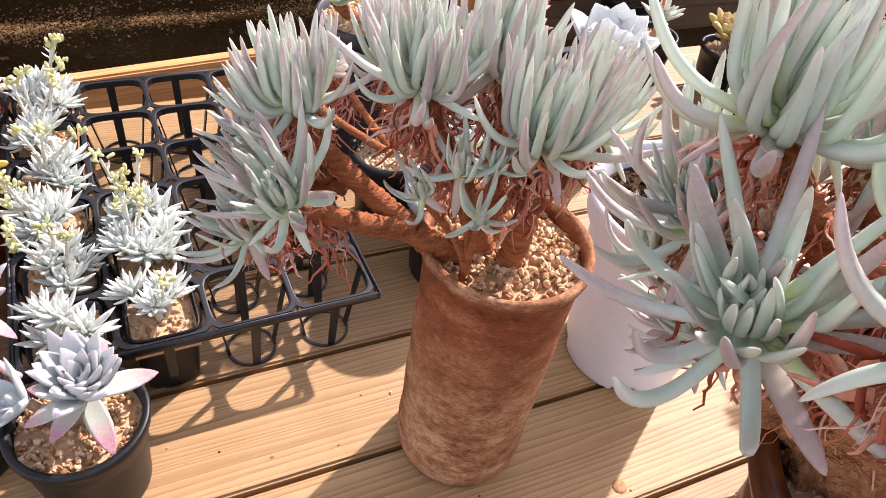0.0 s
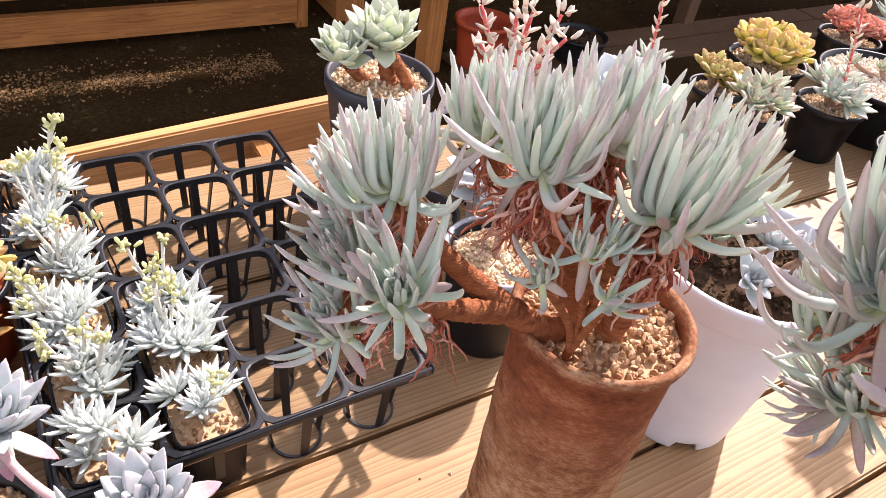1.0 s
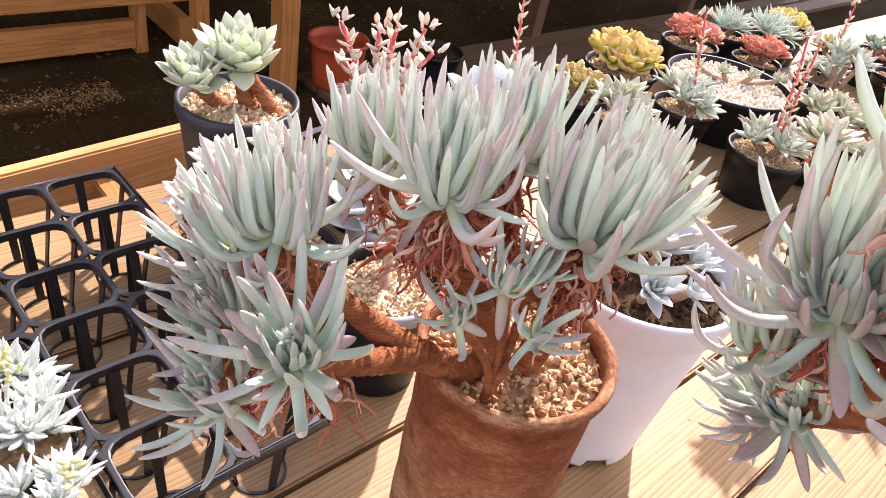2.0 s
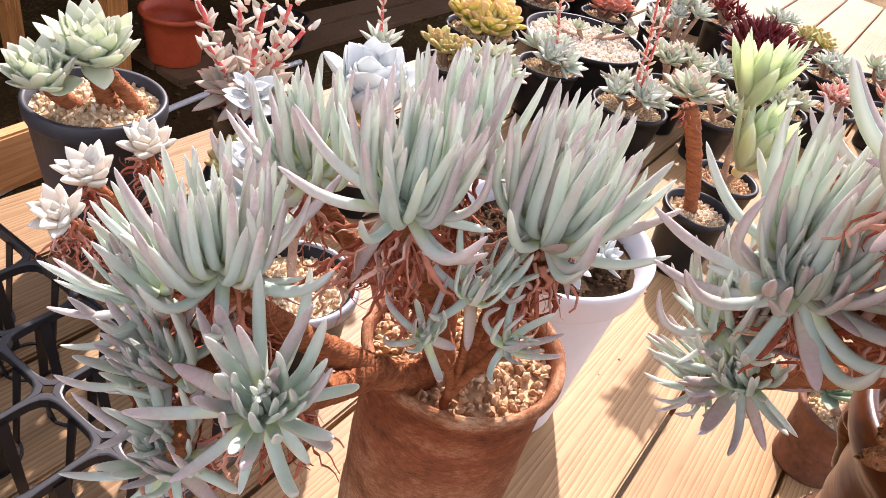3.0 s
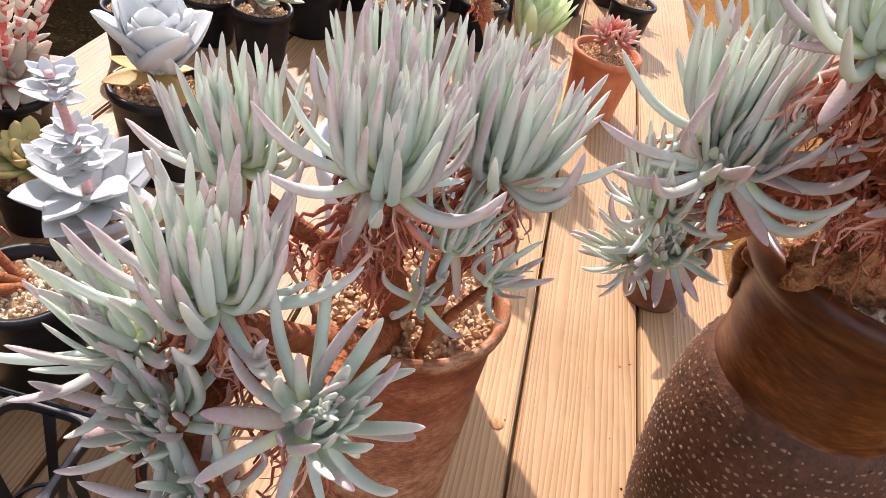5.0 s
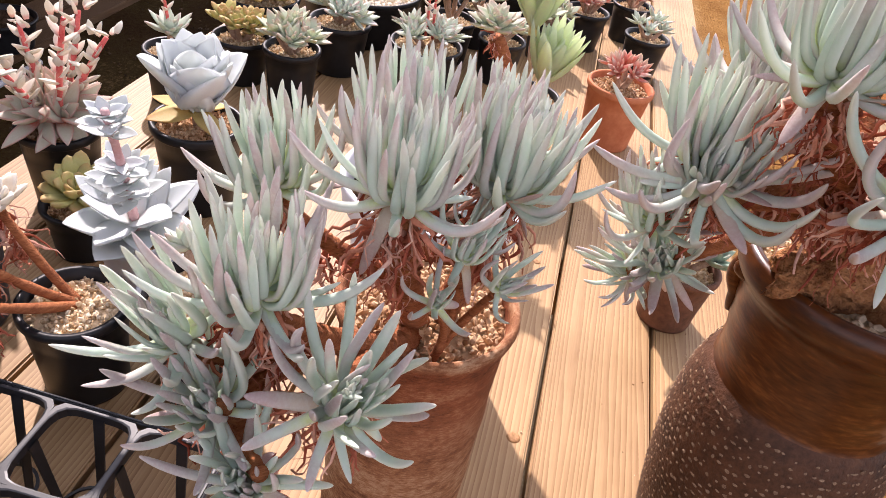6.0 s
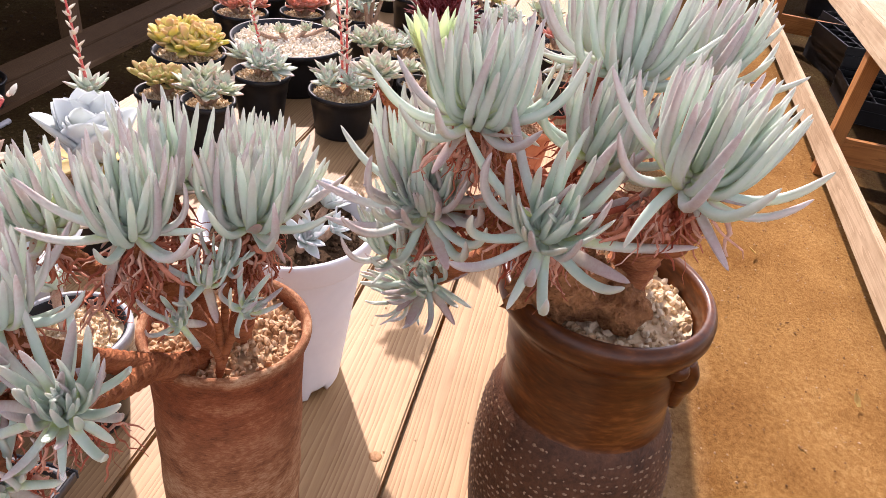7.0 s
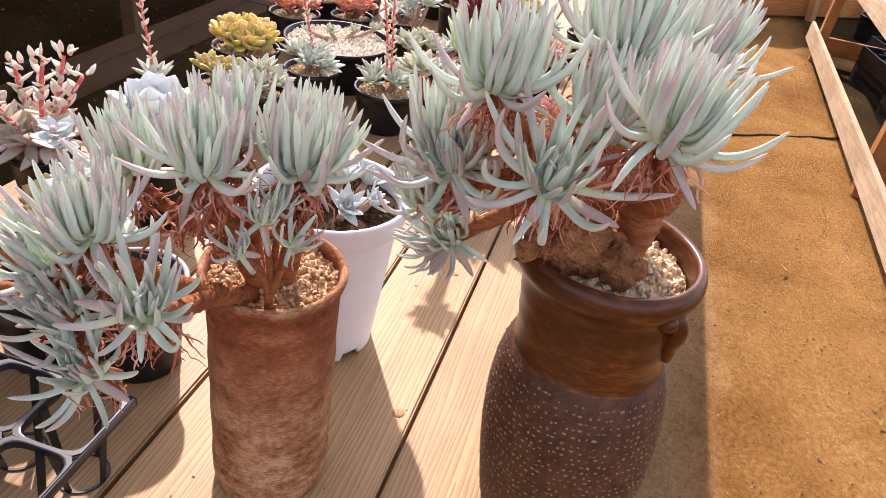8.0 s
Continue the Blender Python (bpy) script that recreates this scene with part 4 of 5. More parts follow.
def cell_mesh():
    """One open cell: rounded square frame on top, four tapering straps, a ring at the bottom."""
    bm = bmesh.new()
    n, hw, hh = 40, CX / 2, CY / 2
    def sq(a, wx, wy, p):
        c, s = math.cos(a), math.sin(a)
        k = (abs(c) ** p + abs(s) ** p) ** (-1 / p)
        return Vector((wx * c * k, wy * s * k, 0))
    levels = [(hw, hh, 14, TH), (hw, hh, 14, TH - 0.002), (hw - 0.0016, hh - 0.0016, 4.8, TH - 0.0022), (hw - 0.0022, hh - 0.0022, 4.8, TH - 0.0095), (hw - 0.0036, hh - 0.0036, 4.8, TH - 0.0095), (hw - 0.003, hh - 0.003, 4.8, TH - 0.0005), (hw - 0.0018, hh - 0.0018, 5.2, TH)]
    rings = [[bm.verts.new(sq(2 * math.pi * (i + 0.5) / n, wx, wy, p) + Vector((0, 0, z))) for i in range(n)] for wx, wy, p, z in levels]
    for a, b in zip(rings, rings[1:] + rings[:1]):
        for i in range(n):
            bm.faces.new((a[i], a[(i + 1) % n], b[(i + 1) % n], b[i]))
    bmesh.ops.recalc_face_normals(bm, faces=bm.faces)
    out = [mesh_of("cell", bm, M_TRAY, False)]
    for k in range(4):
        bm = bmesh.new()
        ang = math.pi / 2 * k
        d = Vector((math.cos(ang), math.sin(ang), 0))
        t = Vector((-d.y, d.x, 0))
        w0 = hw if k % 2 == 0 else hh
        top, bot = d * (w0 - 0.0034) + Vector((0, 0, TH - 0.006)), d * 0.0265 + Vector((0, 0, 0.001))
        q = []
        for p, w in ((top, 0.0055), (top.lerp(bot, 0.6), 0.0048), (bot, 0.0044)):
            q.append([bm.verts.new(p + t * sgn * w + d * off) for sgn, off in ((-1, 0), (1, 0), (1, -0.0018), (-1, -0.0018))])
        for a, b in zip(q, q[1:]):
            for i in range(4):
                bm.faces.new((a[i], a[(i + 1) % 4], b[(i + 1) % 4], b[i]))
        bm.faces.new(q[-1])
        out.append(mesh_of("strap", bm, M_TRAY, False))
    bm = bmesh.new()
    m = 28
    rr = [(0.0285, 0.0), (0.0285, 0.0022), (0.0255, 0.0022), (0.0255, 0.0)]
    rings = [[bm.verts.new((r * math.cos(2 * math.pi * i / m), r * math.sin(2 * math.pi * i / m), z)) for i in range(m)] for r, z in rr]
    for a, b in zip(rings, rings[1:] + rings[:1]):
        for i in range(m):
            bm.faces.new((a[i], a[(i + 1) % m], b[(i + 1) % m], b[i]))
    bmesh.ops.recalc_face_normals(bm, faces=bm.faces)
    out.append(mesh_of("ring", bm, M_TRAY, False))
    return out


CELL = cell_mesh()
for i in range(NX):
    for j in range(NY):
        cell = part("cell", CELL[0], None, tray, m=Matrix.Translation((CX * (i + 0.5), CY * (j + 0.5), 0)))
        for k in range(1, 6):
            part("strap" if k < 5 else "ring", CELL[k], None, cell)
bm = bmesh.new()
for lo, hi in (((-0.002, -0.0035, TH - 0.012), (NX * CX + 0.002, -0.0002, TH)), ((-0.002, NY * CY + 0.0002, TH - 0.012), (NX * CX + 0.002, NY * CY + 0.0035, TH)), ((-0.0055, -0.0035, TH - 0.012), (-0.0002, NY * CY + 0.0035, TH)), ((NX * CX + 0.0022, -0.0035, TH - 0.012), (NX * CX + 0.0055, NY * CY + 0.0035, TH))):
    box(bm, lo, hi, 0.001)
part("rim", bm, M_TRAY, tray, "raised outer rim")


def square_pot(parent, w_top, w_base, h, mat):
    bm = bmesh.new()
    n = 36
    def ring(w, z, p=7):
        out = []
        for i in range(n):
            a = 2 * math.pi * (i + 0.5) / n
            c, s = math.cos(a), math.sin(a)
            k = (abs(c) ** p + abs(s) ** p) ** (-1 / p)
            out.append(bm.verts.new((w * c * k, w * s * k, z)))
        return out
    rs = [ring(w, z) for w, z in ((w_base, 0), (w_base + 0.001, 0.003), (w_top - 0.002, h - 0.008), (w_top, h - 0.007), (w_top, h), (w_top - 0.002, h), (w_top - 0.004, h - 0.02))]
    for a, b in zip(rs, rs[1:]):
        for i in range(n):
            bm.faces.new((a[i], a[(i + 1) % n], b[(i + 1) % n], b[i]))
    bm.faces.new(rs[0][::-1])
    bm.faces.new(rs[-1])
    return part("pot", bm, mat, parent)


def flower_stalk(parent, base, top, rnd_, buds=9, leaf_kind="silver", stem=None, leaflets=8, size=0.009, thick=0.0024):
    base, top = Vector(base), Vector(top)
    mid = base.lerp(top, 0.5) + Vector((rnd_.uniform(-0.01, 0.01), rnd_.uniform(-0.01, 0.01), 0))
    st = trunk(parent, [base, mid, top], thick, thick * 0.65, rnd_, stem or M_STEMPALE, "flower_stalk", n=9, rough=0.05)
    pts = curve_pts(base, mid, top, 20)
    for i in range(leaflets):
        p = pts[int(2 + 15 * i / leaflets)]
        m = Matrix.Translation(p) @ pose(0, 0, 0, 0, 0, i * 137.5) @ pose(0, 0, 0, 0, rnd_.uniform(40, 75), 0) @ Matrix.Diagonal((size * 1.3, size * 1.3, size * rnd_.uniform(1.0, 1.7), 1))
        part("bract", leaf_of(leaf_kind, 24), None, st, m=m)
    for i in range(buds):
        a, t = rnd_.uniform(0, 360), rnd_.uniform(5, 80)
        m = Matrix.Translation(top + Vector((rnd_.uniform(-1, 1), rnd_.uniform(-1, 1), rnd_.uniform(-0.6, 0.6))) * size * 0.8) @ pose(0, 0, 0, 0, 0, a) @ pose(0, 0, 0, 0, t, 0) @ Matrix.Diagonal((size, size, size * 1.1, 1))
        part("bud", leaf_of("bud" if leaf_kind == "silver" else leaf_kind, 0), None, st, m=m)
    return st


def tray_plant(seed, heads, stalks):
    r = random.Random(seed)
    p = thing("potted_succulent", (0, 0, 0), "small silvery white succulent in a square black pot", "potted plant", "silver plants in the cell tray")
    square_pot(p, 0.0355, 0.027, 0.094, M_BLACK)
    gravel(p, 0.0325, 0.084, 0.0055, M_GRAVEL, r, 90, 0, square=True)
    for _ in range(heads):
        x, y, z = r.uniform(-0.024, 0.024), r.uniform(-0.024, 0.024), r.uniform(0.094, 0.114)
        ax = (x * 18, y * 18, 1)
        trunk(p, [(x * 0.3, y * 0.3, 0.083), (x, y, z)], 0.004, 0.0035, r, M_STEMPALE, n=5)
        rosette(p, (x, y, z), ax, "silver", r.randint(20, 26), r.uniform(0.025, 0.035), r, inner=8, outer=96, curl=36, small=0.5, pull=0.3)
    for _ in range(stalks):
        flower_stalk(p, (r.uniform(-0.01, 0.01), r.uniform(-0.01, 0.01), 0.1), (r.uniform(-0.045, 0.03), r.uniform(-0.035, 0.035), r.uniform(0.14, 0.185)), r, 8, leaflets=6)
    return p


kinds = [tray_plant(21, 4, 0), tray_plant(22, 5, 4), tray_plant(23, 5, 3), tray_plant(24, 5, 4), tray_plant(25, 4, 1)]
order = {(0, 0): 0, (1, 0): 4, (0, 1): 3, (1, 1): 1, (0, 2): 1, (1, 2): 2, (0, 3): 2, (0, 4): 3, (0, 5): 1}
used = set()
tm = tray.matrix_basis
for (i, j), k in order.items():
    m = tm @ Matrix.Translation((CX * (i + 0.5), CY * (j + 0.5), 0.0032)) @ pose(0, 0, 0, 0, 0, 90 * ((i + j * 2) % 4))
    if k in used:
        copy_thing(kinds[k], m)
    else:
        kinds[k].matrix_basis = m
        used.add(k)


M_ROSY = leaf_mat("rosy_green_leaf", (0.66, 0.2, 0.14), (0.6, 0.58, 0.46), (0.68, 0.52, 0.44), 0.85, vary=0.35, dust_or_fill=0.25, edge=(0.7, 0.36, 0.32))
KINDS["rosy"] = (M_ROSY, "other", 0.34, 0.12)
KINDS["bigwhite"] = (M_BLUE, "oblong", 0.72, 0.08)
KINDS["pinkpale"] = (M_PINKPALE, "other", 0.5, 0.2)

# ---- potted plants round about ----
def potted(at, r_top, h, label, mat=None, r_base=None, grit=None, grit_size=0.006, name="potted_succulent", group="", turn=0.0):
    p = thing(name, (at[0], at[1], 0), label, "potted plant", group, turn=turn)
    round_pot(p, r_top, r_base or r_top * 0.76, h, mat or M_BLACK)
    gravel(p, r_top - 0.0075, h - 0.014, grit_size, grit or M_GRAVEL, rnd)
    return p


def head_on(p, h, at, axis, kind, count, ln, stem_r=0.006, stem_mat=None, base=(0, 0), **kw):
    """A rosette on a stem that rises from the soil of the pot p."""
    b = Vector((base[0], base[1], h - 0.016))
    at = Vector(at)
    mid = Vector((b.x * 0.5 + at.x * 0.5, b.y * 0.5 + at.y * 0.5, b.z + (at.z - b.z) * 0.4)) + Vector((rnd.uniform(-1, 1), rnd.uniform(-1, 1), 0)) * 0.006
    trunk(p, [b, mid, at], stem_r, stem_r * 0.85, rnd, stem_mat or M_STEMBROWN, n=10)
    return rosette(p, at, axis, kind, count, ln, rnd, **kw)


fp = potted((0.095, 0.506), 0.061, 0.112, "broad silvery rosette with pink leaf tips in a round black pot", grit=M_GRAVEL)
head_on(fp, 0.112, (0.012, 0.006, 0.138), (0.0, -0.25, 1), "cup", 34, 0.059, inner=3, outer=56, curl=30, base=(0.005, 0), pull=0.45, power=0.8, small=0.42)
rosette(fp, (0.012, 0.006, 0.134), (0.0, -0.2, 1), "mauve", 7, 0.054, rnd, inner=78, outer=116, curl=10, small=0.85)
head_on(fp, 0.112, (-0.035, 0.02, 0.122), (-0.7, -0.1, 0.8), "cup", 9, 0.04, outer=60, curl=10)
fp2 = potted((-0.018, 0.572), 0.054, 0.112, "silvery pink rosette in a round black pot", grit=M_GRAVEL)
head_on(fp2, 0.112, (0.034, 0.052, 0.155), (0.15, -0.1, 1), "cup", 36, 0.054, inner=4, outer=62, curl=26, pull=0.3, power=0.95, small=0.42)
rosette(fp2, (0.034, 0.052, 0.152), (0.1, -0.2, 1), "mauve", 5, 0.052, rnd, inner=80, outer=116, curl=8, small=0.8)

head_on(fp2, 0.112, (-0.01, -0.012, 0.142), (-0.3, -0.3, 1), "cup", 24, 0.05, inner=6, outer=74, curl=30, pull=0.3, power=0.95, small=0.42)
bm = bmesh.new()
tube(bm, curve_pts((0.03, 0.048, 0.152), (0.05, -0.005, 0.138), (0.076, -0.032, 0.142), 16), [0.0038] * 16, 8)
part("flower_stalk", bm, M_STEMPINK, fp2, "smooth pink flower stalk")

# ---- red pots beside the cell tray ----
for at, kind, hd, ln_, lab in (((-0.022, 1.02), "pinkpale", 3, 0.045, "pink-white rosettes in a red plastic pot with black rim"), ((-0.026, 0.873), "yellow", 4, 0.05, "yellow pointed rosettes in a red plastic pot with black rim"), ((-0.045, 0.748), "oldyellow", 4, 0.056, "orange-tipped pointed rosettes in a red plastic pot")):
    p = thing("potted_succulent", (at[0], at[1], 0), lab, "potted plant")
    round_pot(p, 0.059, 0.047, 0.108, M_REDPLASTIC)
    part("rim", lathe([(0.0595, 0.099), (0.0625, 0.1), (0.063, 0.108), (0.0615, 0.1105), (0.0585, 0.1095), (0.0575, 0.1)], 48), M_BLACK, p, "black plastic rim")
    gravel(p, 0.051, 0.094, 0.006, M_GRAVEL, rnd)
    for k in range(hd):
        a = 2 * math.pi * k / hd + 0.5
        head_on(p, 0.108, (0.024 * math.cos(a), 0.024 * math.sin(a), 0.118), (math.cos(a) * 0.5, math.sin(a) * 0.5, 1), kind, 20, ln_, outer=75, curl=20)

tb = potted((0.528, 0.996), 0.0775, 0.219, "pale green rosettes on thick orange stems, tall grey pot", M_GREYPL, 0.055, M_PALEGRAVEL, 0.0065)
for pts_, r_ in ((((-0.004, 0.008, 0.236), (-0.03, 0.012, 0.245), (-0.056, -0.004, 0.285)), 0.0095), (((0.012, -0.012, 0.234), (0.008, -0.004, 0.26), (0.0, 0.0, 0.295)), 0.012), (((0.034, -0.034, 0.234), (0.026, -0.03, 0.26), (0.006, -0.008, 0.292)), 0.0095)):
    trunk(tb, [(x_, y_, z_ - 0.036) for x_, y_, z_ in pts_], r_, r_ * 0.9, rnd, M_BARK)
rosette(tb, (0.0, 0.0, 0.262), (0.05, -0.2, 1), "green_rose", 42, 0.062, rnd, inner=6, outer=88, curl=44, pull=0.3, small=0.6, lean_old=3, old_len=0.7)
rosette(tb, (-0.06, -0.006, 0.250), (-0.15, -0.2, 1), "green_rose", 34, 0.05, rnd, inner=6, outer=88, curl=44, pull=0.3, small=0.6, lean_old=2, old_len=0.7)

b2 = potted((0.545, 0.683), 0.066, 0.14, "round black pot of pale gravel behind the terracotta pot", grit=M_PALEGRAVEL, r_base=0.05)
head_on(b2, 0.14, (0.025, 0.03, 0.17), (0.2, 0.4, 0.8), "pale", 16, 0.036, outer=80)

part("rim", lathe([(0.0662, 0.127), (0.0685, 0.1275), (0.0692, 0.139), (0.067, 0.1425), (0.0625, 0.142), (0.0605, 0.132)], 48), M_RIM, b2, "pale worn grey rim")
bl = potted((0.500, 0.805), 0.056, 0.122, "pink-tipped rosettes on trailing scaly stems in a black pot", grit=M_PALEGRAVEL)
for at, ax, ln in (((0.02, 0.085, 0.20), (-0.1, 0.0, 1), 0.044), ((-0.055, 0.07, 0.20), (-0.3, 0, 1), 0.044), ((-0.108, 0.035, 0.195), (-0.4, -0.1, 1), 0.040)):
    head_on(bl, 0.122, at, ax, "pinkpale", 20, ln * 0.85, 0.0056, M_BARK, base=(0.01, 0.0), inner=6, outer=68, curl=18, small=0.5)
    skirt(bl, at, (0, 0, 1), 0.04, 50, rnd, 0.012)
    skirt(bl, Vector(at) * 0.8 + Vector((0, 0, 0.015)), (0, 0, 1), 0.04, 36, rnd, 0.01)

sw = thing("potted_succulent", (0.640, 0.822, 0), "powdery white stacked-leaf succulent in a small white pot", "potted plant")
round_pot(sw, 0.048, 0.036, 0.11, M_WHITEPOT)
gravel(sw, 0.041, 0.097, 0.006, M_GRAVEL, rnd)
trunk(sw, [(0, 0, 0.095), (-0.02, -0.01, 0.2), (-0.080, -0.038, 0.318)], 0.006, 0.004, rnd, M_STEMPINK)
SPINE = curve_pts((0, 0, 0.095), (-0.02, -0.01, 0.2), (-0.080, -0.038, 0.318), 60)
for s_, ln, n_ in ((0.10, 0.084, 7), (0.17, 0.074, 6), (0.36, 0.046, 7), (0.43, 0.040, 7), (0.50, 0.036, 7), (0.57, 0.032, 7), (0.64, 0.026, 6), (0.86, 0.030, 5), (0.92, 0.030, 6), (0.97, 0.022, 7)):
    rosette(sw, SPINE[int(s_ * 59)], (-0.3, -0.15, 1), "white", n_, ln, rnd, inner=46, outer=80, curl=24, small=0.85)

yg = potted((0.70, 0.945), 0.05, 0.075, "yellow-green fleshy rosette in a low black pot")
head_on(yg, 0.075, (0, 0, 0.085), (-0.2, -0.2, 1), "yellowgreen", 26, 0.05, outer=85, curl=30)
bw = potted((0.868, 0.868), 0.066, 0.14, "large chalky white rosette with yellowing lower leaves in a black pot")
head_on(bw, 0.14, (0, 0, 0.16), (-0.1, -0.1, 1), "bigwhite", 22, 0.1, inner=8, outer=54, curl=30, small=0.75)
rosette(bw, (0, 0, 0.154), (0, 0, 1), "oldyellow", 5, 0.075, rnd, inner=85, outer=105, curl=20)

rp = potted((0.785, 1.03), 0.056, 0.125, "pink succulent with tall red flower stalks in a black pot")
for k in range(5):
    a = 1.26 * k + 0.4
    head_on(rp, 0.125, (0.022 * math.cos(a), 0.022 * math.sin(a), 0.145), (math.cos(a) * 0.7, math.sin(a) * 0.7, 0.8), "rosy", 14, 0.062, outer=84, curl=20, lean_old=3)
for k in range(6):
    a = 1.05 * k
    flower_stalk(rp, (0.012 * math.cos(a), 0.012 * math.sin(a), 0.13), (0.075 * math.cos(a), 0.075 * math.sin(a), rnd.uniform(0.22, 0.31)), rnd, 6, "pinkpale", M_STEMRED, 20, 0.018, 0.0046)


def spread_pot(at, r, h, label, kind, heads, ln, count=22, mat=None, grit=None, spikes=0, spike_h=0.18, curl=26, outer=85, up=0.02, **kw):
    p = potted(at, r, h, label, mat, grit=grit or M_PALEGRAVEL)
    for k in range(heads):
        a = 2 * math.pi * k / heads + rnd.uniform(-0.4, 0.4)
        d = 0 if heads == 1 else r * 0.5
        head_on(p, h, (d * math.cos(a), d * math.sin(a), h + up + rnd.uniform(-0.006, 0.01)), (d * math.cos(a) * 8, d * math.sin(a) * 8 - 0.1, 1), kind, count, ln * rnd.uniform(0.85, 1.15), outer=outer, curl=curl, **kw)
    for k in range(spikes):
        flower_stalk(p, (rnd.uniform(-0.01, 0.01), rnd.uniform(-0.01, 0.01), h + 0.01), (rnd.uniform(-0.03, 0.03), rnd.uniform(-0.03, 0.03), h + spike_h), rnd, 5, "pinkpale", M_STEMRED, 20, 0.014, 0.003)
    return p


spread_pot((1.14, 1.07), 0.05, 0.10, "grey rosette with one tall red flower spike", "pale", 1, 0.045, spikes=1, spike_h=0.22)
spread_pot((1.285, 1.005), 0.058, 0.09, "bushy golden green rosettes in a black pot", "yellowgreen", 8, 0.038, 18, pull=0.3)
spread_pot((1.495, 1.062), 0.085, 0.10, "bright yellow fleshy rosettes in a wide black pot", "yellow", 6, 0.056, 22, pull=0.3)
spread_pot((1.25, 0.885), 0.055, 0.11, "pale yellow-pink rosettes in a black pot", "palegreen", 4, 0.042, 20)
spread_pot((1.44, 0.858), 0.066, 0.11, "grey-green rosettes with a red flower spike", "pale", 4, 0.05, 20, spikes=1, grit=M_PALEGRAVEL)
gp = potted((1.675, 0.89), 0.145, 0.115, "wide black bowl of pale gravel with seedling rosettes", grit=M_WHITEGRAVEL, grit_size=0.009, r_base=0.12)
for x, y in ((0.0, 0.02), (0.04, -0.02), (0.09, -0.05), (-0.03, 0.06)):
    head_on(gp, 0.115, (x * 1.2, y * 1.2, 0.122), (0, 0, 1), "palegreen", 14, 0.026)
spread_pot((1.46, 0.672), 0.078, 0.10, "grey-green rosettes with red flower spikes in a black pot", "pale", 5, 0.048, 20, spikes=2, spike_h=0.22)
cp = potted((1.165, 0.425), 0.056, 0.115, "pale rosette on a bare orange stem, black pot", grit=M_PALEGRAVEL)
trunk(cp, [(0.0, 0.01, 0.10), (-0.012, 0.03, 0.19), (-0.040, 0.072, 0.270)], 0.011, 0.0125, rnd, M_BARK)
rosette(cp, (-0.042, 0.075, 0.286), (-0.1, 0.0, 1), "palegreen", 40, 0.045, rnd, inner=8, outer=95, curl=28)
skirt(cp, (-0.042, 0.073, 0.277), (0, 0, 1), 0.03, 20, rnd, 0.012)
ag = potted((1.345, 0.430), 0.06, 0.10, "upright pale green blade-leaved rosettes in a black pot")
for at, ax, ln in (((-0.012, -0.015, 0.125), (-0.12, -0.12, 1), 0.125), ((0.025, 0.025, 0.21), (0.05, 0.08, 1), 0.125)):
    head_on(ag, 0.10, at, ax, "agave", 30, ln, outer=40, curl=22, inner=3, small=0.62)
tp2 = potted((1.43, 0.262), 0.068, 0.13, "small pink rosettes in an orange terracotta pot", M_TERRA2)
for k in range(5):
    a = 1.256 * k
    head_on(tp2, 0.13, (0.025 * math.cos(a), 0.025 * math.sin(a), 0.16), (math.cos(a), math.sin(a), 1.2), "pink", 14, 0.034)
spread_pot((0.905, 0.14), 0.052, 0.10, "dark grey-green rosettes in a low brown clay pot", "jade", 3, 0.045, 18, mat=M_BROWNCLAY)
spread_pot((1.84, 1.10), 0.075, 0.10, "tight orange-red rosettes in a black pot", "orange", 8, 0.038, 24, pull=0.3)
spread_pot((1.95, 0.965), 0.065, 0.095, "tight orange-red rosettes in a black pot", "orange", 6, 0.038, 24, pull=0.3)
spread_pot((2.03, 1.11), 0.06, 0.10, "grey pointed rosettes in a black pot", "grey", 4, 0.055, 20)
spread_pot((2.14, 1.03), 0.07, 0.10, "grey pointed rosettes in a black pot", "grey", 5, 0.055, 20)
spread_pot((2.32, 1.07), 0.07, 0.10, "yellow rosettes in a black pot", "yellow", 6, 0.035, 14)
spread_pot((1.645, 0.66), 0.06, 0.10, "grey-green rosettes on bare stems in a black pot", "palegreen", 4, 0.04, 18, up=0.06)
spread_pot((1.885, 0.745), 0.06, 0.10, "grey rosettes on bare stems in a black pot", "pale", 4, 0.04, 18, up=0.09)
spread_pot((2.0, 0.82), 0.06, 0.10, "grey rosettes in a black pot", "pale", 5, 0.036, 18, spikes=1)
spread_pot((1.595, 0.53), 0.055, 0.10, "pale green rosettes in a black pot", "palegreen", 3, 0.04, 18)
spread_pot((1.93, 0.56), 0.07, 0.11, "dark red spiky rosettes in a black pot", "darkred", 14, 0.075, 20, up=0.05)
spread_pot((2.12, 0.62), 0.065, 0.10, "grey rosettes in a black pot", "grey", 5, 0.05, 14)
spread_pot((2.20, 0.88), 0.06, 0.10, "yellow-green rosettes in a black pot", "yellowgreen", 5, 0.035, 14)
spread_pot((1.95, 0.36), 0.06, 0.10, "pink rosettes in a black pot", "pink", 5, 0.036, 16)
spread_pot((2.20, 0.42), 0.06, 0.10, "grey rosettes in a black pot", "pale", 5, 0.036, 14)
spread_pot((2.45, 0.85), 0.06, 0.10, "small green rosettes in a black pot", "jade", 4, 0.036, 14)
spread_pot((2.45, 0.62), 0.06, 0.10, "small grey rosettes in a black pot", "pale", 4, 0.036, 14)

